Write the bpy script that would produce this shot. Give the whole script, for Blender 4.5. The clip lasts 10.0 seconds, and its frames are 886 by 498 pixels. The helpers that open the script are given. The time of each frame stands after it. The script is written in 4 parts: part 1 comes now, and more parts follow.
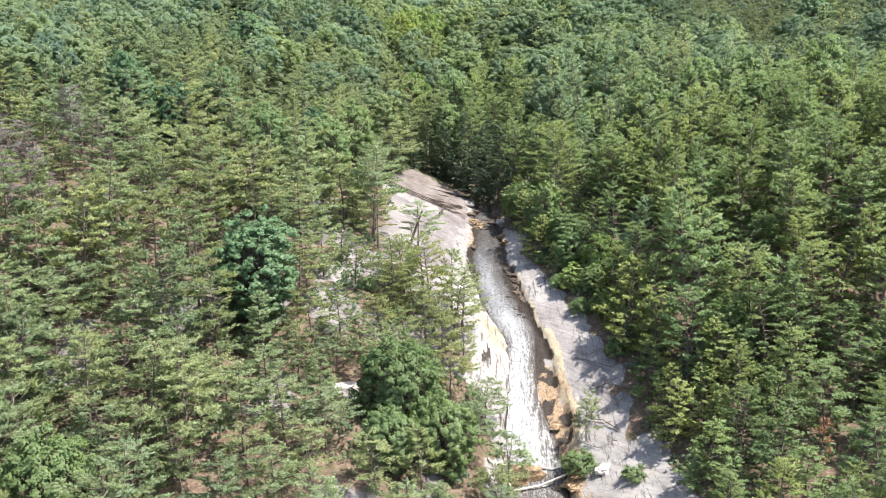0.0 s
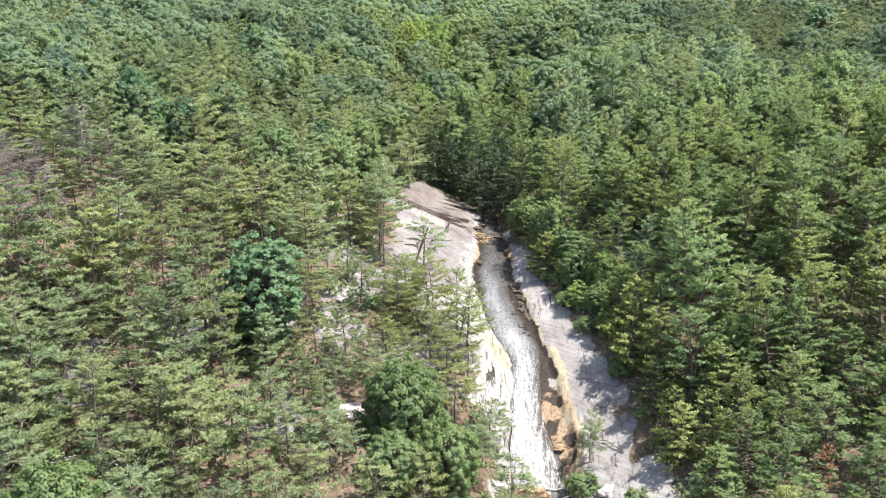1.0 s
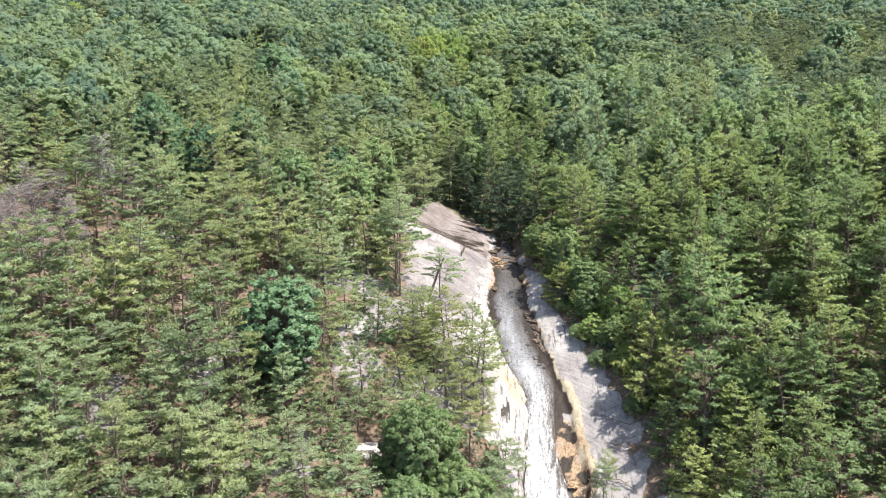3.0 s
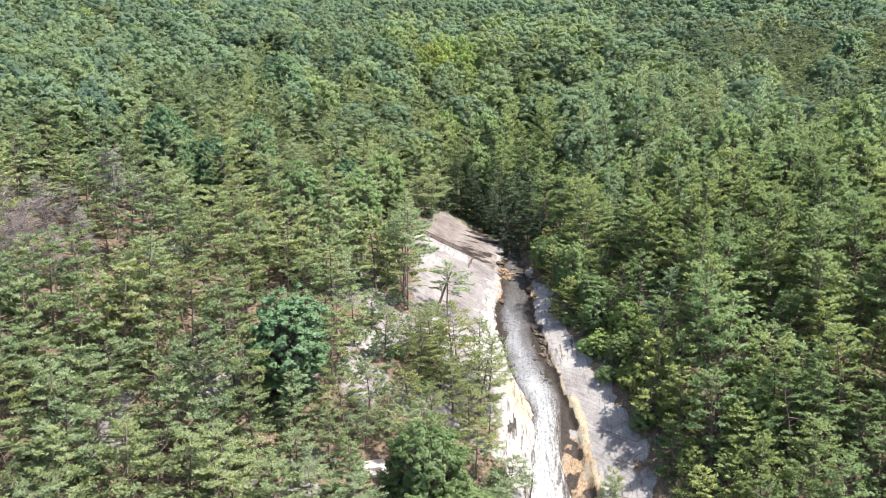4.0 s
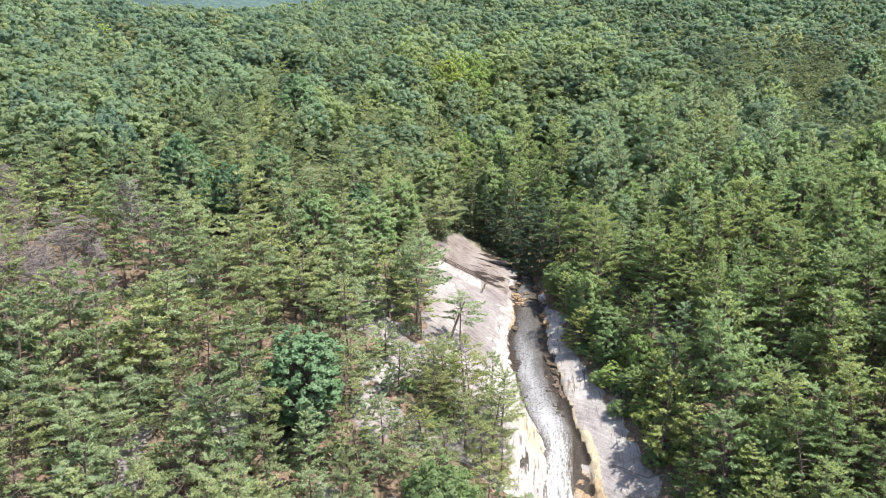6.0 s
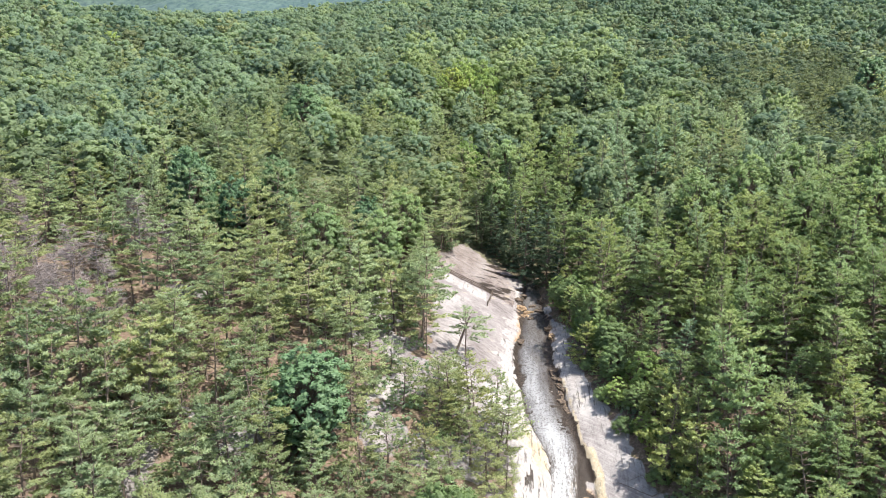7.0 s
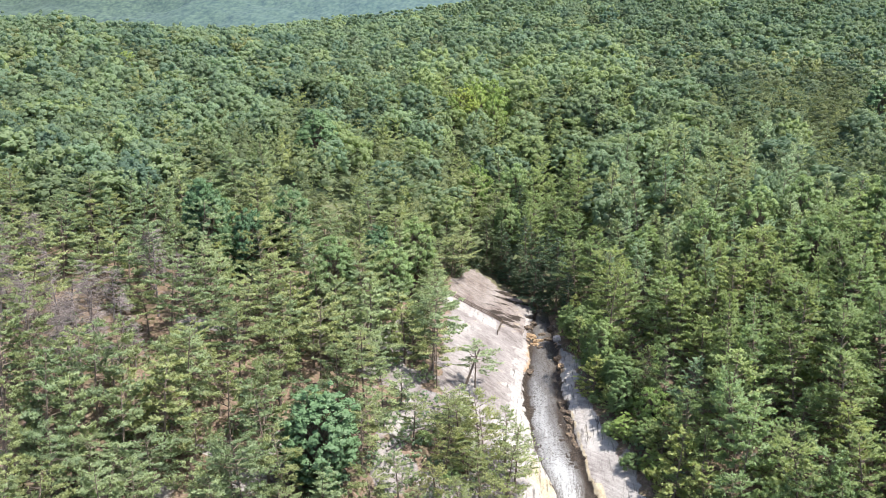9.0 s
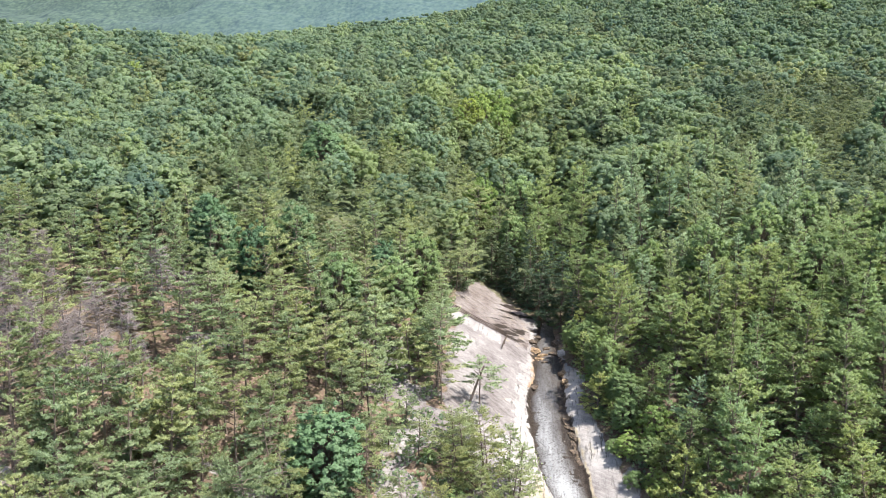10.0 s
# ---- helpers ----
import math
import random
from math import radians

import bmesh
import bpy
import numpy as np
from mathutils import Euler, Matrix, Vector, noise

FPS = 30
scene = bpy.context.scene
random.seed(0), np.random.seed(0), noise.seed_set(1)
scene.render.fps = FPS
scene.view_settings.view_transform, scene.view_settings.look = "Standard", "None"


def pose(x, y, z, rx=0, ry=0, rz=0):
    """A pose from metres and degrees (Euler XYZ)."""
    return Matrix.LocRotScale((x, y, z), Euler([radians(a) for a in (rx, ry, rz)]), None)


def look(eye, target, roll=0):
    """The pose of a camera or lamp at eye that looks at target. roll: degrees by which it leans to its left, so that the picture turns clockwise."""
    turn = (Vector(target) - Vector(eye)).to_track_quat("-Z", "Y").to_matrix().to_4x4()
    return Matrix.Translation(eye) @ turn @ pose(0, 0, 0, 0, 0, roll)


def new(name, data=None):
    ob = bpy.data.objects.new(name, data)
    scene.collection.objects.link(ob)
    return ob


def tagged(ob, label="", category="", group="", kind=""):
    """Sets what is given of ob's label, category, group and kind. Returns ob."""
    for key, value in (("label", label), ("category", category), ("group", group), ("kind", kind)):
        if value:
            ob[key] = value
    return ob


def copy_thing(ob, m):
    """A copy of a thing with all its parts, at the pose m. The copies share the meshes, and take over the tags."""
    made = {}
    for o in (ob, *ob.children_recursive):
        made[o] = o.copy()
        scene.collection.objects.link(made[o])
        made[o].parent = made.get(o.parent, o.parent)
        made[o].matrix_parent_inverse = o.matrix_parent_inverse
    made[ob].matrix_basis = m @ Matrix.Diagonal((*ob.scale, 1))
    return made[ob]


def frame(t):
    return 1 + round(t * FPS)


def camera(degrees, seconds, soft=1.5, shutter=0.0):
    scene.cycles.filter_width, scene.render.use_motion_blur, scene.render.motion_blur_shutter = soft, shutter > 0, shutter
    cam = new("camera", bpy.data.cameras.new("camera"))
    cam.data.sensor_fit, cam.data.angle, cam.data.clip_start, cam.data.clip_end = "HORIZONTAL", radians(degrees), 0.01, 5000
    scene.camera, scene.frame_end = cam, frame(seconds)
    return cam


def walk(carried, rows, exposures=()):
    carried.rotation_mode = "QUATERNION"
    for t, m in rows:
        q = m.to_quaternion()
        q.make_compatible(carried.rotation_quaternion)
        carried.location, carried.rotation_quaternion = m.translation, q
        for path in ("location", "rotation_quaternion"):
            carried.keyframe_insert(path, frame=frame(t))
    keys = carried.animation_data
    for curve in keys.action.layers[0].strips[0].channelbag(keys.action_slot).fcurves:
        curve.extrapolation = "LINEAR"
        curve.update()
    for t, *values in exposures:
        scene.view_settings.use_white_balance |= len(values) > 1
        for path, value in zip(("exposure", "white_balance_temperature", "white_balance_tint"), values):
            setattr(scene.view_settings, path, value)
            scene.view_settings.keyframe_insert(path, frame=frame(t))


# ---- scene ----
cam = camera(56.5, 10.0, 0.68)
PATH = [
    (0, (-0.054, -0.911, 59.483), (-0.052, 1.041, 59.046), -0.1),
    (0.5, (0.232, -0.915, 60.858), (0.223, 1.037, 60.424), -0.1),
    (1, (0.56, -0.968, 62.323), (0.54, 0.984, 61.89), -0.1),
    (1.5, (0.443, -0.976, 63.82), (0.415, 0.977, 63.387), -0.1),
    (2, (0.446, -0.871, 65.296), (0.408, 1.081, 64.863), -0.0),
    (2.5, (0.286, -0.775, 66.855), (0.24, 1.176, 66.419), 0.0),
    (4, (0.183, -0.838, 71.041), (0.111, 1.112, 70.601), 0.2),
    (4.5, (0.306, -0.792, 72.334), (0.224, 1.158, 71.895), 0.1),
    (5, (0.267, -0.762, 73.624), (0.178, 1.188, 73.187), 0.2),
    (5.5, (0.198, -0.719, 74.915), (0.101, 1.231, 74.48), 0.2),
    (7, (0.471, -0.585, 79.293), (0.349, 1.363, 78.857), 0.1),
    (7.5, (0.585, -0.686, 80.675), (0.455, 1.262, 80.24), 0.1),
    (8, (0.672, -0.868, 82.292), (0.534, 1.08, 81.86), 0.1),
    (8.5, (0.802, -1.176, 83.761), (0.657, 0.771, 83.331), 0.1),
    (9, (0.941, -1.269, 85.273), (0.789, 0.679, 84.846), 0.0),
    (9.5, (0.971, -1.385, 86.723), (0.812, 0.563, 86.299), 0.1),
    (10, (1.065, -1.537, 88.064), (0.9, 0.412, 87.644), 0.0),
]
walk(cam, [(t, look(eye, target, roll)) for t, eye, target, roll in PATH])


# ---- light ----
SUN_EL, SUN_AZ = 65.0, 102.0          # height, and bearing from ahead (+y) towards the right (+x), degrees
world = bpy.data.worlds.new("sky_world")
scene.world = world
world.use_nodes = True
_nt = world.node_tree
_sky = _nt.nodes.new("ShaderNodeTexSky")
_sky.sky_type, _sky.sun_disc = "NISHITA", False
_sky.sun_elevation, _sky.sun_rotation = radians(SUN_EL), radians(SUN_AZ)
_sky.air_density, _sky.dust_density = 1.0, 2.0
_nt.links.new(_sky.outputs[0], _nt.nodes["Background"].inputs[0])
_nt.nodes["Background"].inputs[1].default_value = 0.125
sun = new("sun", bpy.data.lights.new("sun", "SUN"))
sun.data.energy, sun.data.angle, sun.data.color = 4.7, radians(0.53), (1.0, 0.955, 0.88)
_e, _a = radians(SUN_EL), radians(SUN_AZ)
sun.matrix_world = look((300 * math.cos(_e) * math.sin(_a), 300 * math.cos(_e) * math.cos(_a), 300 * math.sin(_e)), (0, 0, 0))
scene.view_settings.exposure = 1.06

# ---- materials ----


def material(name):
    m = bpy.data.materials.new(name)
    m.use_nodes = True
    nt = m.node_tree
    nt.nodes.clear()
    out = nt.nodes.new("ShaderNodeOutputMaterial")
    bsdf = nt.nodes.new("ShaderNodeBsdfPrincipled")
    nt.links.new(bsdf.outputs[0], out.inputs[0])
    return m, nt, bsdf, out


def node(nt, kind, **inputs):
    n = nt.nodes.new(kind)
    for k, v in inputs.items():
        n.inputs[k.replace("_", " ")].default_value = v
    return n


def noise_tex(nt, scale, detail=4.0, rough=0.6, vec=None):
    n = node(nt, "ShaderNodeTexNoise", Scale=scale, Detail=detail, Roughness=rough)
    if vec is not None:
        nt.links.new(vec, n.inputs["Vector"])
    return n.outputs[0]


def ramp(nt, value, stops):
    r = nt.nodes.new("ShaderNodeValToRGB")
    while len(r.color_ramp.elements) < len(stops):
        r.color_ramp.elements.new(0.5)
    for e, (p, c) in zip(r.color_ramp.elements, stops):
        e.position, e.color = p, (*c, 1) if len(c) == 3 else c
    nt.links.new(value, r.inputs[0])
    return r.outputs[0]


def mix(nt, fac, a, b, mode="MIX"):
    m = nt.nodes.new("ShaderNodeMix")
    m.data_type, m.blend_type = "RGBA", mode
    for sock, v in ((m.inputs[0], fac), (m.inputs[6], a), (m.inputs[7], b)):
        if isinstance(v, bpy.types.NodeSocket):
            nt.links.new(v, sock)
        elif isinstance(v, tuple):
            sock.default_value = (*v, 1)
        else:
            sock.default_value = v
    return m.outputs[2]


def calc(nt, op, a, b=0.0, clamp=False):
    m = nt.nodes.new("ShaderNodeMath")
    m.operation, m.use_clamp = op, clamp
    for sock, v in zip(m.inputs, (a, b)):
        if isinstance(v, bpy.types.NodeSocket):
            nt.links.new(v, sock)
        else:
            sock.default_value = v
    return m.outputs[0]


def attribute(nt, name):
    a = nt.nodes.new("ShaderNodeAttribute")
    a.attribute_name = name
    return a


def position(nt, scale=(1, 1, 1), turn=0.0):
    g = nt.nodes.new("ShaderNodeNewGeometry")
    m = nt.nodes.new("ShaderNodeMapping")
    m.vector_type = "TEXTURE" if turn else "POINT"
    m.inputs["Scale"].default_value = tuple(1 / k for k in scale) if turn else scale
    m.inputs["Rotation"].default_value = (0, 0, radians(turn))
    nt.links.new(g.outputs["Position"], m.inputs[0])
    return m.outputs[0]


def bump(nt, bsdf, height, strength, distance):
    b = node(nt, "ShaderNodeBump", Strength=strength, Distance=distance)
    nt.links.new(height, b.inputs["Height"])
    nt.links.new(b.outputs[0], bsdf.inputs["Normal"])


def leaf_material(name, dark, light, translucent=0.35, tint_attribute=False, gloss=0.5, speckle=0.16, hues=0.7):
    """Foliage: colour by tree, by patch and by leaf, with light passing through."""
    m, nt, bsdf, out = material(name)
    if tint_attribute:
        tree = attribute(nt, "tint").outputs["Fac"]
    else:
        tree = nt.nodes.new("ShaderNodeObjectInfo").outputs["Random"]
    geo = nt.nodes.new("ShaderNodeNewGeometry")
    leaf = geo.outputs["Random Per Island"]
    patch = noise_tex(nt, 1.2 if tint_attribute else 2.6, 2.0, 0.6, position(nt))
    share = 0.20 if tint_attribute else 0.62
    fac = calc(nt, "ADD", calc(nt, "MULTIPLY", tree, 0.80 if tint_attribute else 0.60), calc(nt, "MULTIPLY", calc(nt, "SUBTRACT", patch, 0.24), share * 1.6))
    fac = calc(nt, "ADD", fac, calc(nt, "MULTIPLY", calc(nt, "SUBTRACT", leaf, 0.3), speckle), True)
    col = mix(nt, fac, dark, light)
    hue = calc(nt, "FRACT", calc(nt, "MULTIPLY", tree, 17.3))
    col = mix(nt, 1.0, col, mix(nt, hue, (1 - 0.14 * hues, 1 - 0.02 * hues, 1 + 0.12 * hues), (1 + 0.12 * hues, 1 + 0.02 * hues, 1 - 0.16 * hues)), "MULTIPLY")
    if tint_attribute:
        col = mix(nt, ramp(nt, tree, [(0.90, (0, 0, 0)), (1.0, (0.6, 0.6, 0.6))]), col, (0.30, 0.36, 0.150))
    nt.links.new(col, bsdf.inputs["Base Color"])
    bsdf.inputs["Roughness"].default_value = gloss
    bsdf.inputs["Specular IOR Level"].default_value = 0.35
    tr = nt.nodes.new("ShaderNodeBsdfTranslucent")
    nt.links.new(mix(nt, 1.0, col, (1.0, 1.0, 0.72), "MULTIPLY"), tr.inputs["Color"])
    ms = nt.nodes.new("ShaderNodeMixShader")
    ms.inputs[0].default_value = translucent
    nt.links.new(bsdf.outputs[0], ms.inputs[1])
    nt.links.new(tr.outputs[0], ms.inputs[2])
    nt.links.new(ms.outputs[0], out.inputs[0])
    return m


def bark_material(name, dark, light):
    m, nt, bsdf, out = material(name)
    p = position(nt, (1, 1, 0.25))
    f = calc(nt, "ADD", calc(nt, "MULTIPLY", noise_tex(nt, 9.0, 5.0, 0.7, p), 0.7), calc(nt, "MULTIPLY", nt.nodes.new("ShaderNodeObjectInfo").outputs["Random"], 0.4), True)
    nt.links.new(mix(nt, f, dark, light), bsdf.inputs["Base Color"])
    bsdf.inputs["Roughness"].default_value = 0.9
    bump(nt, bsdf, noise_tex(nt, 22.0, 3.0, 0.6, p), 0.6, 0.03)
    return m


M_PINE = leaf_material("pine_needles", (0.185, 0.242, 0.125), (0.404, 0.471, 0.267), 0.5)
M_PINE_PALE = leaf_material("young_pine_needles", (0.271, 0.316, 0.158), (0.425, 0.470, 0.248), 0.6)
M_PINE_DARK = leaf_material("dark_pine_needles", (0.163, 0.240, 0.109), (0.392, 0.482, 0.238), 0.55)
# lit copy of the dark needles: sunshine at the slab's edge put into the colour
M_PINE_EDGE = leaf_material("sunlit_pine_needles", (0.205, 0.285, 0.118), (0.470, 0.545, 0.262), 0.55)
M_WHITE_PINE = leaf_material("white_pine_needles", (0.212, 0.302, 0.184), (0.405, 0.497, 0.308), 0.5)
M_HEMLOCK = leaf_material("hemlock_needles", (0.040, 0.072, 0.048), (0.150, 0.212, 0.122))
M_OAK = leaf_material("oak_leaves", (0.064, 0.132, 0.066), (0.176, 0.278, 0.136), 0.35, gloss=0.5, hues=0.4)
M_MID = leaf_material("mid_green_leaves", (0.123, 0.194, 0.083), (0.258, 0.341, 0.147), 0.45, gloss=0.5, hues=0.2)
M_BROAD = leaf_material("broad_leaves", (0.126, 0.202, 0.090), (0.312, 0.412, 0.184), 0.5, gloss=0.5, hues=0.4)
M_BRIGHT = leaf_material("bright_leaves", (0.176, 0.260, 0.083), (0.370, 0.460, 0.155), 0.55)
# paler and bluer leaves: distance haze is mixed into this colour
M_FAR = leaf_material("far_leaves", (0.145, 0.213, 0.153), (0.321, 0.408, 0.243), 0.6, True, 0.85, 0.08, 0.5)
M_FAR_PINE = leaf_material("far_pine_needles", (0.118, 0.160, 0.104), (0.390, 0.445, 0.260), 0.6, True, 0.75, 0.06)
M_RUST = leaf_material("dead_needles", (0.19, 0.09, 0.05), (0.34, 0.18, 0.10), 0.3)
M_BARK = bark_material("pine_bark", (0.075, 0.055, 0.042), (0.24, 0.19, 0.155))
M_DEAD = bark_material("dead_wood", (0.12, 0.098, 0.094), (0.29, 0.25, 0.24))
M_FENCE = bark_material("weathered_fence_wood", (0.055, 0.040, 0.030), (0.16, 0.12, 0.09))
M_LOG = bark_material("bleached_log", (0.42, 0.38, 0.33), (0.70, 0.66, 0.60))

# ---- the lie of the land ----
# creek: y, x of the middle, height of the water, half the water's width
CREEK = np.array([
    (-400, 30, -40, 4), (40, 19, -6, 4), (85, 14.5, 2.0, 4), (101.2, 13.1, 3.4, 4.0), (102.3, 13.0, 4.8, 4.0), (103.5, 13.0, 5.1, 4.0), (106, 13.3, 6.6, 4.4),
    (109, 13.6, 8.5, 4.6), (111.5, 13.7, 10.0, 4.3), (115, 13.4, 12.2, 3.5), (119.6, 13.6, 14.8, 3.3), (124, 13.1, 16.6, 3.1), (127, 12.1, 17.5, 3.1), (131, 11.2, 18.5, 3.6), (135, 10.6, 19.3, 3.8),
    (143, 9.8, 20.6, 3.8), (150, 9.1, 21.6, 3.7), (157, 8.8, 22.3, 3.5), (166, 9.6, 23.3, 2.9), (174, 9.6, 24.2, 2.6), (184, 9.6, 25.3, 2.2),
    (200, 11.0, 26.8, 1.6), (230, 9, 31, 1.3), (265, 8, 40, 1.0), (311, 0, 56, 1.0),
    (424, 0, 79, 1), (576, 0, 107, 1), (690, 0, 133, 1)])
CREEK = np.concatenate([CREEK, np.array([(790, 0, 110, 1), (1000, 0, 50, 1), (3000, 0, 40, 1)])])
# banks: y, then the rise over the water at these distances to the left (-) and to the right (+)
REACH = np.array([-260.0, -150, -62, -22, -8, -3.2, 3.2, 9, 22, 45, 110, 260])
BANKS = np.array([
    (-400, 60, 50, 34, 14, 4, 0.35, 0.3, 4, 12, 22, 40, 60),
    (60, 30, 24, 14, 9, 4, 0.35, 0.3, 3.5, 9, 15, 28, 45),
    (100, 40, 32, 18, 14.5, 6.5, 0.35, 0.3, 3.6, 9, 16, 31, 46),
    (113, 40, 34, 17, 10.5, 3.6, 0.35, 0.3, 2.0, 7, 16, 30, 45),
    (128, 38, 32, 14.5, 7.5, 2.4, 0.35, 0.3, 1.6, 6, 15, 28, 40),
    (150, 34, 28, 17, 7.0, 2.0, 0.35, 0.3, 2.4, 8, 16, 26, 38),
    (182, 33, 28, 19, 5.9, 1.9, 0.35, 0.3, 4, 11, 19, 26, 34),
    (217, 32, 28, 22, 5.2, 1.8, 1, 2, 6, 13, 20, 24, 30),
    (300, 24, 17, 14, 8, 3, 1, 1, 4, 8, 12, 14, 16),
    (420, 20, 9, 3, 1, 0, 0, 0, 0, 1, 2, 3, 6),
    (600, -12, -18, -9, -3, 0, 0, 0, 0, 1, 3, 8, 14),
    (690, -22, -30, -13, -3, 0, 0, 0, 0, 2, 5, 11, 18)])


def land(x, y):
    """The height of the ground, without its roughness."""
    x, y = np.asarray(x, float), np.asarray(y, float)
    cx, cz = np.interp(y, CREEK[:, 0], CREEK[:, 1]), np.interp(y, CREEK[:, 0], CREEK[:, 2])
    u = x - cx
    rises = [np.interp(y, BANKS[:, 0], BANKS[:, k + 1]) for k in range(len(REACH))]
    z = np.where(u < REACH[0], rises[0], rises[-1])
    for k in range(len(REACH) - 1):
        a, b = REACH[k], REACH[k + 1]
        s = np.clip((u - a) / (b - a), 0, 1)
        z = np.where((u >= a) & (u <= b), rises[k] * (1 - s) + rises[k + 1] * s, z)
    w = np.interp(y, CREEK[:, 0], CREEK[:, 3])
    bed = np.clip((w + 0.5 - np.abs(u)) / 0.7, 0, 1)
    crest = np.interp(x, (-440, -405, -371, -324, -278, -232, -185, -139, -93, -46), (12, 2, -6, -10, -12, -9, 1, 6.5, 2, 0)) * np.clip((y - 480) / 150, 0, 1)
    return cz + z * (1 - bed) - 0.25 * bed + crest


def water_edges(y):
    """Where the running water ends to the left and to the right."""
    left = np.interp(y, (88, 104, 107, 111, 115, 121, 124, 127, 131, 135, 144, 150, 156, 165, 172, 232), (9, 8.8, 8.8, 9.3, 9.9, 10.2, 9.9, 8.9, 7.5, 6.7, 6.1, 6.2, 5.9, 6.8, 7.2, 7.4))
    right = np.interp(y, (88, 104, 107, 109, 111, 113.5, 121, 127, 131, 135, 144, 150, 156, 165, 172, 232), (17, 16.8, 16.1, 15.3, 14.9, 14.1, 14.3, 14.6, 14.0, 13.2, 11.5, 11.3, 11.3, 11.9, 12.3, 10.6))
    return left, right


def smooth_land(x, y, r=1.2):
    return sum(land(np.asarray(x) + a * r, np.asarray(y) + b * r) for a, b in ((-1, 0), (1, 0), (0, 0), (0, -1), (0, 1))) / 5


def creek_x(y):
    return float(np.interp(y, CREEK[:, 0], CREEK[:, 1]))


def slab_edges(y):
    """How far the bare granite reaches to the left and right of the creek's middle."""
    left = np.interp(y, (80, 98, 108, 118, 130, 145, 160, 180, 190, 200, 208, 214, 218), (-8, -8, -8, -12, -17, -21, -21, -22.5, -24, -22.5, -20, -17.5, -15))
    right = np.interp(y, (80, 98, 104, 113, 120, 126, 131, 138, 150, 165, 175, 185, 192, 195, 200, 204, 208.6, 211.7, 214, 218), (14.5, 15.0, 14.2, 12.9, 11.2, 11.0, 10.6, 9.0, 7.2, 5.8, 4, 2, -1, -2.5, -5.2, -9.8, -12.8, -16.3, -19, -22))
    return left, right


def clearing(y):
    """How far the ground is free of trees to the left and right of the creek's middle."""
    left = np.interp(y, (70, 98, 110, 120, 130, 138, 145, 160, 175, 190, 200, 208, 214, 218), (-5, -5.5, -6, -7, -11.5, -18, -21, -21.5, -23, -24.5, -22.5, -19.5, -17, -15))
    return left, slab_edges(y)[1] + np.interp(y, (98, 108, 118, 124, 140, 180, 195), (1.8, 1.5, 1.2, 1.2, 1.2, 1.0, 0.5))


def lines(a, b, fine_a, fine_b, step, grow):
    out = list(np.arange(fine_a, fine_b + 1e-6, step))
    s = step
    while out[-1] < b:
        s *= grow
        out.append(out[-1] + s)
    s = step
    while out[0] > a:
        s *= grow
        out.insert(0, out[0] - s)
    return np.array(out)


def fbm(x, y, scale, octaves=4):
    return noise.fractal(Vector((x * scale, y * scale, 3.7)), 0.9, 2.0, octaves)


FENCE_A, FENCE_B = Vector((-11.9, 190.0)), Vector((0.4, 182.6))


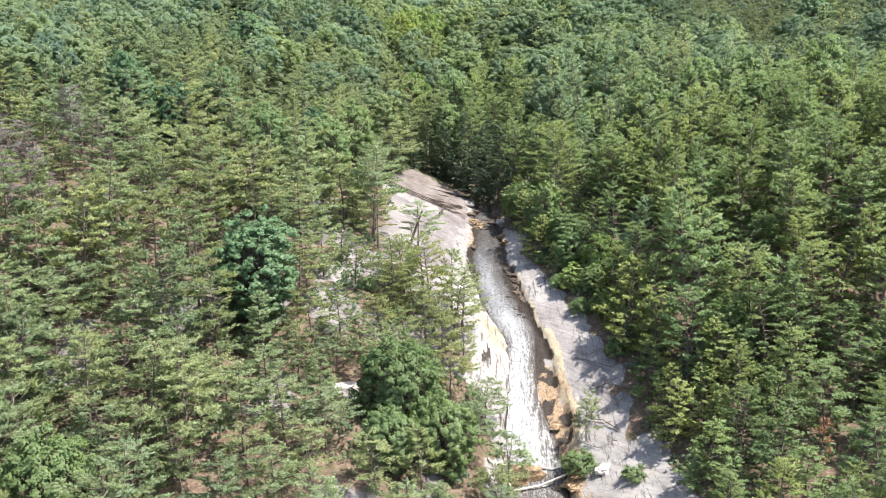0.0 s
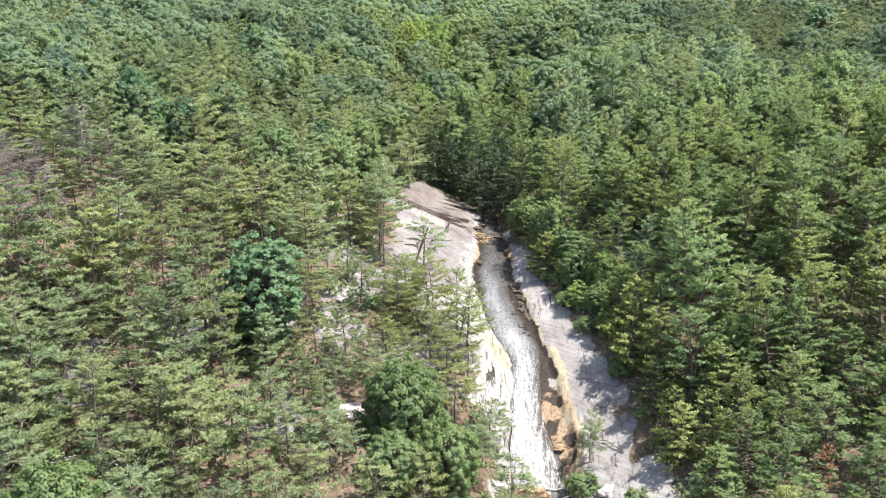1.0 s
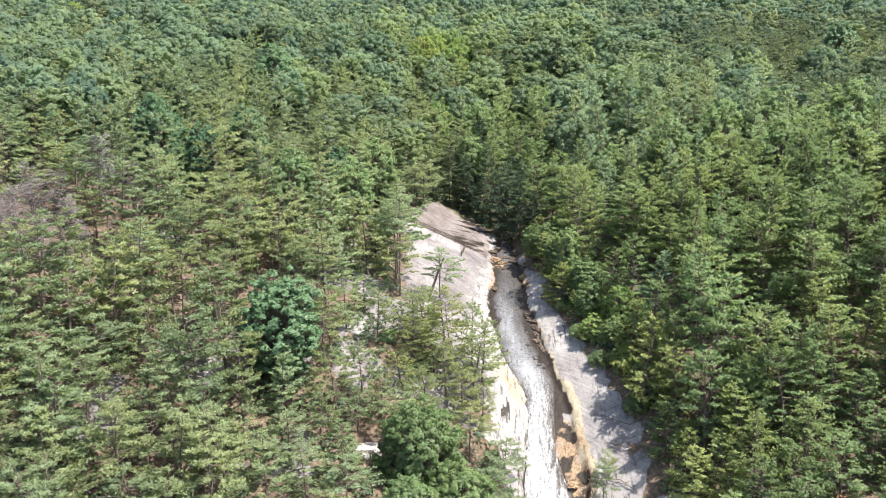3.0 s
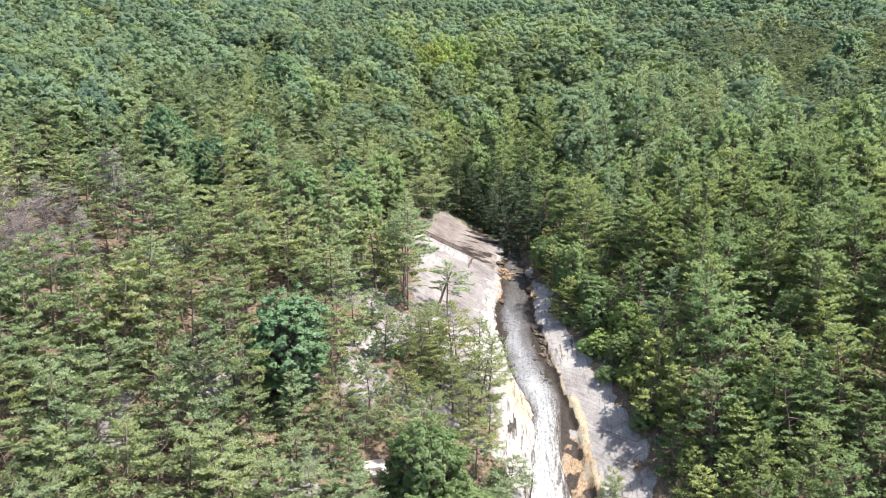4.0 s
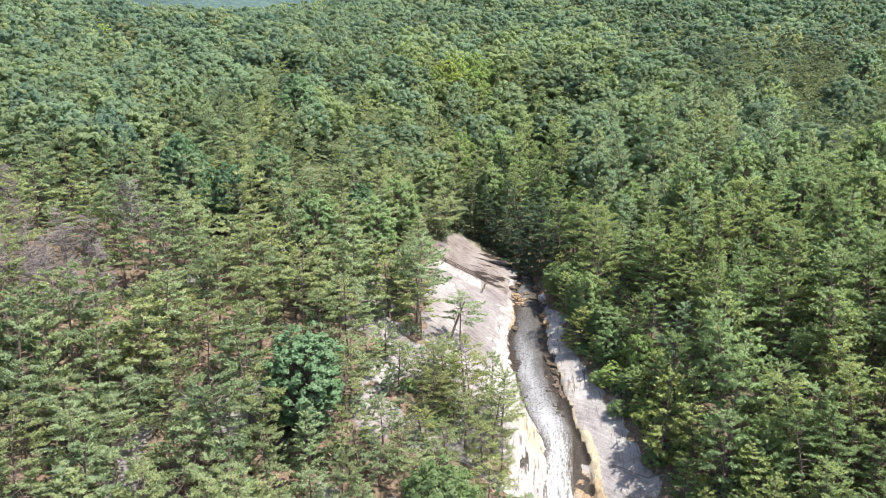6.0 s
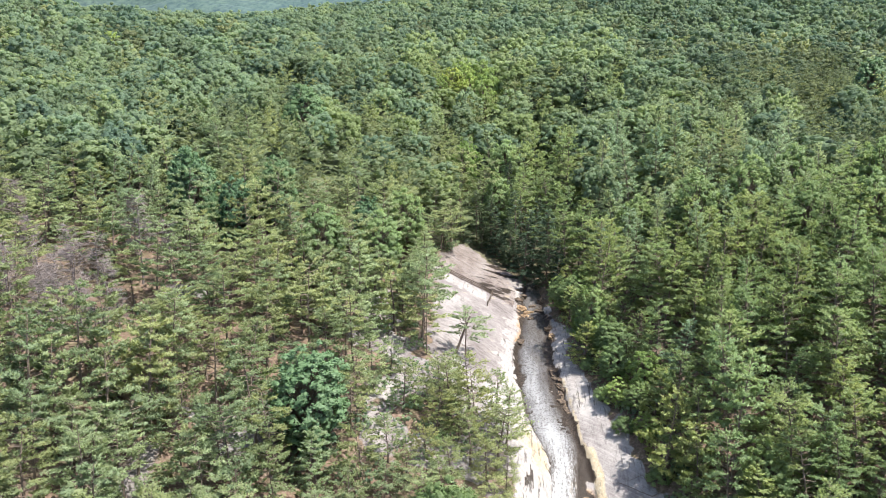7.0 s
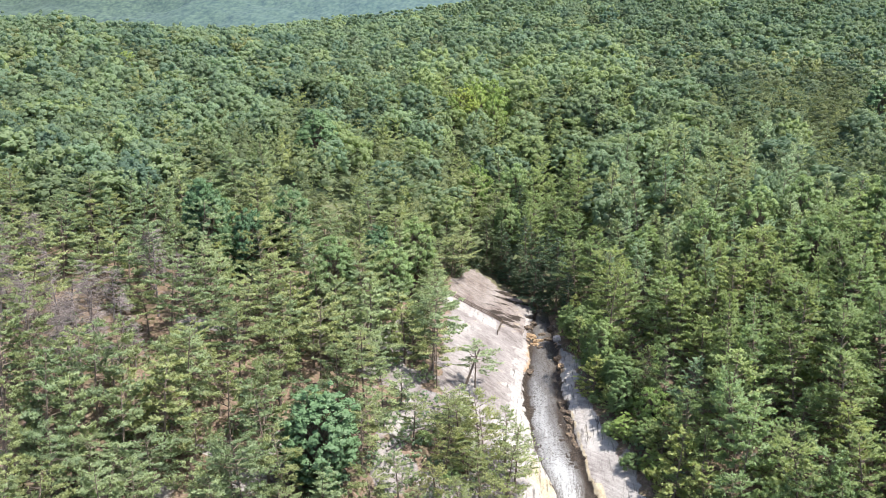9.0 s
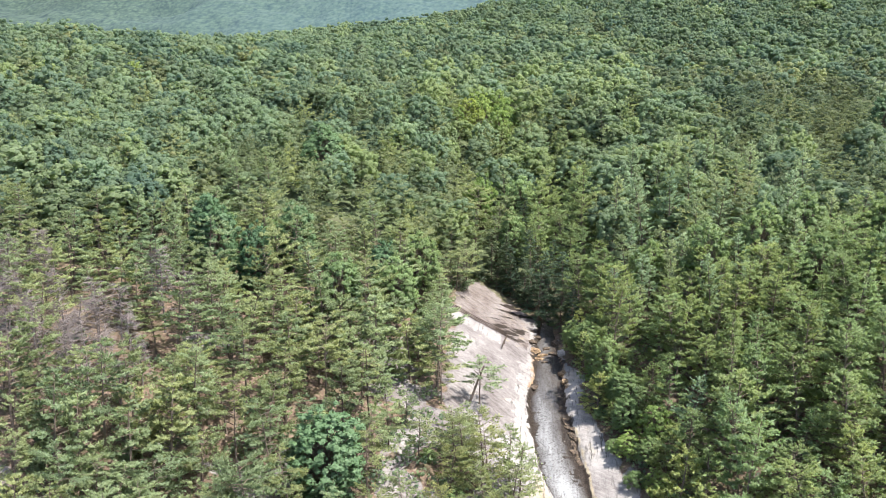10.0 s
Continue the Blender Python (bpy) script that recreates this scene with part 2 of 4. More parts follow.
def build_ground():
    xs, ys = lines(-2600, 2600, -20, 30, 0.32, 1.13), lines(-700, 4200, 97, 200, 0.32, 1.11)
    gx, gy = np.meshgrid(xs, ys)
    gz = land(gx, gy)
    far = smooth_land(gx, gy, 2.5)
    u = gx - np.interp(gy, CREEK[:, 0], CREEK[:, 1])
    w = np.interp(gy, CREEK[:, 0], CREEK[:, 3])
    keep = np.clip((np.abs(u) - w - 1.0) / 3.0, 0, 1)
    gz = gz * (1 - keep) + far * keep
    left, right = slab_edges(gy)
    w_right = water_edges(gy)[1]
    # wet holds damp rock, and also the tree shadow painted behind the fence
    rock, stain, wet, tone, cream = (np.zeros_like(gx) for _ in range(5))
    # green floor colour, blended in from 190 m outward
    far_floor = np.clip((np.hypot(gx, gy) - 190) / 40, 0, 1)
    across = (FENCE_B - FENCE_A).normalized()
    for i in range(gx.shape[0]):
        for j in range(gx.shape[1]):
            x, y, uu = gx[i, j], gy[i, j], u[i, j]
            if -120 < x < 140 and 40 < y < 300:
                n = fbm(x, y, 0.16)
                edge = min(uu - left[i, j] + 2.6 * n, right[i, j] - uu + (4.5 if y < 126 else 2.6) * n)
                r = min(1, max(0, edge / 1.2 + 0.5)) if 70 < y < 228 else 0
                bare = 0.9 if fbm(x + 40, y, 0.09) > 0.5 and x < 0 and y < 190 else 0
                if -33 < uu < -8 and 111 < y < 147:      # broken outcrops between the pines
                    bare = max(bare, min(1, max(0, 0.75 + 2.2 * fbm(x + 11, y, 0.15))))
                rock[i, j] = max(r, bare)
                rough = 0.12 * r + 0.5 * (1 - r)
                dl, dr = -uu - w[i, j], uu - w[i, j]
                d = max(dl, dr)
                near = max(0, 1 - abs(d - 0.5) / 1.8)
                gz[i, j] += rough * fbm(x, y, 0.33) + 0.35 * near * fbm(x, y, 0.8, 3)
                if r > 0.5:
                    # sheets of granite peel off in low steps
                    f = 0.5 + fbm(x * 0.4, y, 0.2) + 0.03 * y
                    s = f * 4 - math.floor(f * 4)
                    gz[i, j] += 0.16 * (math.floor(f * 4) - f * 4 + min(1, s * 5)) + 0.08
                f2 = fbm(x, y, 0.5)
                if y < 230:
                    off = x - float(w_right[i, j])
                    rim = min(1.3, 1.2 + off * 1.2, 1.0 - dr * 1.6) if 104 < y < 175 else 0
                    rim = min(rim, max(0.62 - 5 * abs(fbm(x, y * 0.7, 0.33, 3)), 0.15 + 0.6 * f2) + max(0, y - 114) / 6)
                    rim_l = 1.3 - abs(dl + 0.1) / (1.2 if 147 < y < 160 else 0.6) if y > 131 else 0.5 - abs(dl) / 0.5
                    wet[i, j] = min(1, max(0, max(rim, rim_l, 1.3 if d < 0 and off < 0 else 0) + 0.7 * f2)) if d < 1.2 else 0
                    if y > 172:
                        wet[i, j] = min(1, max(wet[i, j], 0.8 - d / 2.0 + f2)) if d < 2.5 else 0
                    if uu < 0 and y > 176 and (x - FENCE_A.x) * across.y - (y - FENCE_A.y) * across.x < -0.3:
                        # tree-shadow dapples and brown stains painted dark on the rock behind the fence
                        wet[i, j] = max(wet[i, j], min(0.85, max(0, (1.9 * fbm(x * 0.3, y * 0.9, 0.5) + 0.34) * min(1, max(0, (uu + 17) / 8)))))
                    if uu < 0 and 104 < y < 121 and 0.6 < dl < 4.2:
                        # thin dark trickles down the pale rock beside the fall
                        wet[i, j] = max(wet[i, j], min(0.62, max(0, 4.0 * fbm(x * 3.2, y * 0.6, 0.5) - 0.8)))
                pale_r = 1.7 - abs(dr - 0.75) / 0.7 if 103 < y < 126 else 0.9 - abs(dr - 0.5) / 0.6 if y < 146 else 0
                pale_l = 1.3 - abs(dl - 2.0) / 3.0 - abs(y - 124.5) / 8 if 114 < y < 133 else 0
                ochre = 1.5 - abs(dr + 1.4) / 2.2 - max(0, y - 118) / 4 if 103 < y < 124 else 0
                ledge = 0.75 if y < 104 and -5 < uu < 6 else 0
                pool = 1.2 - abs(d - 0.3) / 1.0 if 162 < y < 182 else 0
                behind = 0.38 if uu < 0 and y > 175 and (x - FENCE_A.x) * across.y - (y - FENCE_A.y) * across.x < -0.3 else 0
                cream[i, j] = max(0, min(1, max(pale_r, 0.9 * pale_l) + 0.5 * f2)) if r > 0.3 else 0
                most = max(ochre, ledge, pool)
                stain[i, j] = min(1, max(0, most + 0.8 * f2)) if r > 0.3 and most > 0.05 else 0.8 * behind if r > 0.3 else 0
                side = (x - FENCE_A.x) * across.y - (y - FENCE_A.y) * across.x
                if uu < 0:
                    t = 0.9 if dl < (7 if y < 140 else 3.5) + 2 * f2 and y < 172 else 0.14 if side < 0 else 1.0 if side < 4.6 + 1.5 * f2 and x < -1 else 0.46
                    if dl < 2.0:
                        t = max(t, 0.72)
                    elif uu < -11 and y < 147:
                        t = 0.42
                else:
                    t = 0.85 if dr < (1.8 if y < 140 else 3.5) + 2 * f2 and y < 165 else 0.78
                tone[i, j] = min(1, max(0, t + 0.45 * fbm(x * 0.6, y * 0.25, 0.3)))
            elif y < 1200:
                gz[i, j] += 1.5 * fbm(x, y, 0.03)
    nx, ny = len(xs), len(ys)
    me = bpy.data.meshes.new("ground")
    k = np.arange(nx * ny).reshape(ny, nx)
    quads = np.stack([k[:-1, :-1], k[:-1, 1:], k[1:, 1:], k[1:, :-1]], -1).reshape(-1, 4)
    me.from_pydata(np.stack([gx, gy, gz], -1).reshape(-1, 3).tolist(), [], quads.tolist())
    for name, values in (("rock", rock), ("stain", stain), ("wet", wet), ("tone", tone), ("far_floor", far_floor), ("cream", cream)):
        me.attributes.new(name, "FLOAT", "POINT").data.foreach_set("value", values.reshape(-1).astype(np.float32))
    me.shade_smooth()
    return me, xs, ys, gz


def ground_material():
    m, nt, bsdf, out = material("granite_and_forest_floor")
    p = position(nt)
    rock, stain, wet, tone = (attribute(nt, n).outputs["Fac"] for n in ("rock", "stain", "wet", "tone"))
    streak = noise_tex(nt, 1.0, 6.0, 0.65, position(nt, (0.14, 1.3, 0.8), -42))
    grain = noise_tex(nt, 2.6, 8.0, 0.75, p)
    fine = noise_tex(nt, 7.0, 6.0, 0.75, p)
    lines_fine = noise_tex(nt, 1.0, 5.0, 0.7, position(nt, (0.30, 4.2, 1.5), -42))
    f = calc(nt, "ADD", calc(nt, "MULTIPLY", streak, 0.46), calc(nt, "MULTIPLY", grain, 0.46))
    f = calc(nt, "ADD", f, calc(nt, "MULTIPLY", calc(nt, "SUBTRACT", lines_fine, 0.32), 0.32))
    f = calc(nt, "ADD", f, calc(nt, "MULTIPLY", calc(nt, "SUBTRACT", tone, 0.5), 0.34))
    granite = ramp(nt, f, [(0.26, (0.075, 0.058, 0.056)), (0.38, (0.145, 0.126, 0.124)), (0.52, (0.232, 0.212, 0.208)), (0.73, (0.352, 0.333, 0.322))])
    orange = ramp(nt, calc(nt, "ADD", calc(nt, "MULTIPLY", grain, 0.6), calc(nt, "MULTIPLY", fine, 0.4)),
                  [(0.34, (0.10, 0.060, 0.036)), (0.46, (0.24, 0.148, 0.086)), (0.55, (0.35, 0.265, 0.175)), (0.68, (0.42, 0.365, 0.285))])
    ragged = calc(nt, "MULTIPLY", calc(nt, "SUBTRACT", calc(nt, "ADD", calc(nt, "MULTIPLY", fine, 0.6), calc(nt, "MULTIPLY", grain, 0.4)), 0.5), 1.5)
    stain = ramp(nt, calc(nt, "ADD", stain, ragged), [(0.25, (0, 0, 0)), (0.85, (0.95, 0.95, 0.95))])
    wet = ramp(nt, calc(nt, "ADD", wet, ragged), [(0.38, (0, 0, 0)), (0.58, (1, 1, 1))])
    cream = ramp(nt, calc(nt, "ADD", attribute(nt, "cream").outputs["Fac"], calc(nt, "MULTIPLY", ragged, 0.6)), [(0.25, (0, 0, 0)), (0.75, (0.9, 0.9, 0.9))])
    granite = mix(nt, cream, granite, ramp(nt, grain, [(0.34, (0.30, 0.225, 0.135)), (0.5, (0.385, 0.325, 0.225)), (0.66, (0.42, 0.385, 0.305))]))
    granite = mix(nt, stain, granite, orange)
    # dark colour for damp rock and for the painted tree-shadow dapples
    granite = mix(nt, wet, granite, ramp(nt, fine, [(0.38, (0.008, 0.006, 0.005)), (0.52, (0.032, 0.024, 0.019)), (0.66, (0.100, 0.076, 0.060))]))
    lichen = ramp(nt, noise_tex(nt, 1.0, 5.0, 0.7, position(nt, (1.9, 0.22, 0.6))), [(0.53, (0, 0, 0)), (0.63, (0.85, 0.85, 0.85))])
    granite = mix(nt, calc(nt, "MULTIPLY", lichen, calc(nt, "MULTIPLY", tone, tone)), granite, (0.05, 0.044, 0.04))
    litter = ramp(nt, noise_tex(nt, 1.7, 8.0, 0.8, p), [(0.3, (0.055, 0.036, 0.027)), (0.5, (0.165, 0.112, 0.086)), (0.7, (0.35, 0.275, 0.225))])
    rock = ramp(nt, calc(nt, "ADD", rock, calc(nt, "MULTIPLY", ragged, 0.9)), [(0.36, (0, 0, 0)), (0.64, (1, 1, 1))])
    moss = mix(nt, ramp(nt, noise_tex(nt, 0.9, 6.0, 0.75, p), [(0.45, (0, 0, 0)), (0.62, (0.8, 0.8, 0.8))]), litter, (0.085, 0.085, 0.042))
    moss = mix(nt, calc(nt, "MULTIPLY", attribute(nt, "far_floor").outputs["Fac"], 0.85), moss, mix(nt, grain, (0.045, 0.070, 0.034), (0.110, 0.150, 0.070)))
    nt.links.new(mix(nt, rock, moss, granite), bsdf.inputs["Base Color"])
    bsdf.inputs["Specular IOR Level"].default_value = 0.2
    r = calc(nt, "SUBTRACT", 0.9, calc(nt, "MULTIPLY", calc(nt, "MULTIPLY", wet, rock), 0.3))
    nt.links.new(r, bsdf.inputs["Roughness"])
    bump(nt, bsdf, calc(nt, "ADD", calc(nt, "MULTIPLY", grain, 1.0), calc(nt, "ADD", streak, calc(nt, "MULTIPLY", fine, 0.4))), 0.55, 0.14)
    return m


_mesh, GRID_X, GRID_Y, GRID_Z = build_ground()
ground = tagged(new("ground", _mesh), "pale granite slab and brown needle litter of a wooded slope", "ground", kind="structure")
ground.data.materials.append(ground_material())


def ground_z(x, y):
    """The height of the finished ground."""
    i = int(np.clip(np.searchsorted(GRID_Y, y) - 1, 0, len(GRID_Y) - 2))
    j = int(np.clip(np.searchsorted(GRID_X, x) - 1, 0, len(GRID_X) - 2))
    a, b = (y - GRID_Y[i]) / (GRID_Y[i + 1] - GRID_Y[i]), (x - GRID_X[j]) / (GRID_X[j + 1] - GRID_X[j])
    z = GRID_Z
    return float((z[i, j] * (1 - b) + z[i, j + 1] * b) * (1 - a) + (z[i + 1, j] * (1 - b) + z[i + 1, j + 1] * b) * a)


def water_material():
    """Thin water over granite: netted ripples in the chute, long strands in the fall."""
    m, nt, bsdf, out = material("running_water")
    foam, fall, s = (attribute(nt, n).outputs["Fac"] for n in ("foam", "fall", "across"))
    xyz = nt.nodes.new("ShaderNodeSeparateXYZ")
    nt.links.new(position(nt), xyz.inputs[0])
    arc = calc(nt, "ADD", xyz.outputs["Y"], calc(nt, "MULTIPLY", calc(nt, "MULTIPLY", s, s), 1.1))
    net_at = nt.nodes.new("ShaderNodeCombineXYZ")
    nt.links.new(calc(nt, "MULTIPLY", xyz.outputs["X"], 1.9), net_at.inputs[0])
    nt.links.new(calc(nt, "MULTIPLY", arc, 2.7), net_at.inputs[1])
    net = noise_tex(nt, 1.0, 2.0, 0.5, net_at.outputs[0])
    ridge = calc(nt, "SUBTRACT", 1.0, calc(nt, "MULTIPLY", calc(nt, "ABSOLUTE", calc(nt, "SUBTRACT", net, 0.5)), 6.0), True)
    strands = noise_tex(nt, 1.0, 5.0, 0.68, position(nt, (4.2, 0.40, 0.45)))
    lace = noise_tex(nt, 1.0, 4.0, 0.6, position(nt, (3.6, 2.2, 2.0)))
    broad = noise_tex(nt, 1.0, 2.0, 0.5, position(nt, (0.6, 0.12, 0.1)))
    chute = calc(nt, "ADD", calc(nt, "MULTIPLY", calc(nt, "SUBTRACT", ridge, 0.25), 0.32), calc(nt, "MULTIPLY", calc(nt, "SUBTRACT", strands, 0.5), 0.35))
    drop = calc(nt, "ADD", calc(nt, "MULTIPLY", calc(nt, "SUBTRACT", strands, 0.5), 1.8), calc(nt, "MULTIPLY", calc(nt, "SUBTRACT", lace, 0.5), 1.8))
    f = calc(nt, "ADD", calc(nt, "MULTIPLY", drop, fall), calc(nt, "MULTIPLY", chute, calc(nt, "SUBTRACT", 1.0, fall)))
    f = calc(nt, "ADD", calc(nt, "ADD", foam, f), calc(nt, "MULTIPLY", calc(nt, "SUBTRACT", broad, 0.5), 0.5))
    f = ramp(nt, f, [(0.05, (0, 0, 0)), (0.50, (0.28, 0.28, 0.28)), (1.0, (1, 1, 1))])
    bed = mix(nt, fall, (0.060, 0.051, 0.045), (0.075, 0.062, 0.052))
    nt.links.new(mix(nt, f, bed, (0.375, 0.385, 0.40)), bsdf.inputs["Base Color"])
    nt.links.new(calc(nt, "ADD", 0.14, calc(nt, "MULTIPLY", f, 0.5)), bsdf.inputs["Roughness"])
    bsdf.inputs["IOR"].default_value = 1.33
    bump(nt, bsdf, calc(nt, "ADD", ridge, strands), 0.15, 0.05)
    return m


def build_water():
    ys = np.arange(88, 232, 0.3)
    n = 33
    verts, foam, fall, across, faces = [], [], [], [], []
    for i, y in enumerate(ys):
        cx, cz, w = (float(np.interp(y, CREEK[:, 0], CREEK[:, k])) for k in (1, 2, 3))
        white = float(np.interp(y, (88, 97, 101.2, 104, 106, 120, 127, 134, 145, 153, 160, 166, 172, 182, 232), (0.1, 0.2, 0.35, 0.72, 0.80, 0.80, 0.60, 0.47, 0.43, 0.37, 0.22, 0.16, 0.10, 0.12, 0.0)))
        thread = float(np.interp(y, (120, 130, 138, 150, 158, 166), (-0.1, -0.1, -0.2, -0.35, -0.4, -0.2)))     # where the white thread runs
        slim = float(np.interp(y, (110, 124, 132, 146, 158, 166), (0.85, 0.75, 0.75, 0.75, 0.5, 0.6)))
        lo, hi = (float(v) for v in water_edges(y))
        lo -= 0.15 + float(np.interp(y, (103, 106, 116, 122), (0.3, 1.3, 1.2, 0.0)))
        for j in range(n):
            s = 2 * j / (n - 1) - 1
            x = (lo + hi) / 2 + s * ((hi - lo) / 2 + 0.4 * fbm(s * 0.5, y, 0.22, 2))
            z = cz - 0.16 * s * s + 0.06 * fbm(x, y * 0.4, 1.3, 3) + 0.14 * white * fbm(x * 2.2, y * 0.6, 0.9, 3)
            verts.append((x, y, z + (0.05 if y > 130 else 0.2)))
            body = math.exp(-((s - thread) / slim) ** 2)
            foam.append(white * (0.22 + 0.95 * body) - 0.28 * s ** 6)
            fall.append(float(np.interp(y + 3 * s * s, (123, 131), (1, 0))))
            across.append(s)
            if i and j:
                k = i * n + j
                faces.append((k - n - 1, k - n, k, k - 1))
    me = bpy.data.meshes.new("water")
    me.from_pydata(verts, [], faces)
    for name, values in (("foam", foam), ("fall", fall), ("across", across)):
        me.attributes.new(name, "FLOAT", "POINT").data.foreach_set("value", np.array(values, np.float32))
    me.shade_smooth()
    me.materials.append(water_material())
    return me


water = tagged(new("water", build_water()), "white waterfall and dark stream sliding down a granite chute", "water", kind="structure")

# ---- tree parts ----


def soup(name, tris, mat, tint=None):
    """A mesh of loose triangles from an (n, 3, 3) array; a fourth row holds the soft normal of a leaf."""
    tris = np.asarray(tris, np.float32)
    n = len(tris)
    me = bpy.data.meshes.new(name)
    me.vertices.add(3 * n)
    me.vertices.foreach_set("co", tris[:, :3].reshape(-1))
    me.loops.add(3 * n)
    me.loops.foreach_set("vertex_index", np.arange(3 * n, dtype=np.int32))
    me.polygons.add(n)
    me.polygons.foreach_set("loop_start", np.arange(0, 3 * n, 3, dtype=np.int32))
    if tint is not None:
        me.attributes.new("tint", "FLOAT", "POINT").data.foreach_set("value", np.repeat(np.asarray(tint, np.float32), 3))
    me.update(calc_edges=True)
    if tris.shape[1] == 4:
        me.normals_split_custom_set_from_vertices(np.repeat(tris[:, 3], 3, 0))
    me.materials.append(mat)
    return me


def placed(tris, turn, pos):
    """Leaves turned and stretched by a matrix and moved to a place."""
    out = tris @ turn.T
    out[:, :3] += pos
    out[:, 3] = unit(out[:, 3])
    return out


def unit(v):
    return v / (np.linalg.norm(v, axis=-1, keepdims=True) + 1e-9)


def facing(tris):
    """Turns each leaf so that its front lies on the side of its soft normal."""
    n = np.cross(tris[:, 1] - tris[:, 0], tris[:, 2] - tris[:, 0])
    back = (n * tris[:, 3]).sum(1) < 0
    tris[back, 0], tris[back, 1] = tris[back, 1].copy(), tris[back, 0].copy()
    return tris


def bunches(rng, at, way, soft, length, width, per):
    """A bunch of needles for each place: a few pointed triangles fanned about its way."""
    at, way, soft = (np.repeat(v, per, 0) for v in (at, way, soft))
    n = len(at)
    d = unit(0.55 * way + np.array([0, 0, 0.25]) + rng.normal(size=(n, 3)) * np.array([0.6, 0.6, 0.4]))
    side = unit(np.cross(d, unit(soft + 0.45 * rng.normal(size=(n, 3)))))
    L, W = length * rng.uniform(0.65, 1.3, (n, 1)), width * rng.uniform(0.7, 1.3, (n, 1))
    p = at - d * L * 0.3
    return facing(np.stack([p - side * W, p + side * W, p + d * L, unit(soft + 0.12 * rng.normal(size=(n, 3)))], 1))


def leaves(rng, at, normal, size, jitter):
    """One leaf cluster triangle for each place, facing roughly along its normal."""
    n = len(at)
    normal = unit(normal)
    nn = unit(normal + jitter * rng.normal(size=(n, 3)))
    a = unit(np.cross(nn, rng.normal(size=(n, 3))))
    b = np.cross(nn, a)
    s = size * rng.uniform(0.7, 1.35, (n, 1))
    soft = unit(0.85 * normal + 0.3 * nn)
    return np.stack([at - a * s * 0.6 - b * s * 0.3, at + a * s * 0.6 - b * s * 0.35, at + b * s * 0.75 + a * s * rng.uniform(-0.3, 0.3, (n, 1)), soft], 1)


def prism(p, q, r0, r1, sides=4):
    """The side faces of a tapered stick as triangles."""
    p, q = np.asarray(p, float), np.asarray(q, float)
    d = unit(q - p)
    a = unit(np.cross(d, np.array([0.31, 0.17, 0.93]) if abs(d[2]) < 0.9 else np.array([1.0, 0.1, 0])))
    b = np.cross(d, a)
    ang = 2 * np.pi * np.arange(sides) / sides
    ring = np.cos(ang)[:, None] * a + np.sin(ang)[:, None] * b
    lo, hi = p + r0 * ring, q + r1 * ring
    out = []
    for i in range(sides):
        j = (i + 1) % sides
        out += [(lo[i], lo[j], hi[j]), (lo[i], hi[j], hi[i])]
    return out


def bent_trunk(rng, h, r, sides=6, lean=0.03):
    pts = [np.array([0.0, 0, -0.6])]
    n = 7
    drift = rng.normal(size=2) * lean * h
    for i in range(1, n + 1):
        t = i / n
        pts.append(np.array([drift[0] * t * t + rng.normal() * 0.05, drift[1] * t * t + rng.normal() * 0.05, h * t]))
    tris = []
    for i in range(n):
        tris += prism(pts[i], pts[i + 1], r * (1 - 0.9 * i / n) * (1.25 if i == 0 else 1), r * (1 - 0.9 * (i + 1) / n), sides)
    return tris, lambda z: np.array([np.interp(z, [p[2] for p in pts], [p[k] for p in pts]) for k in (0, 1)])


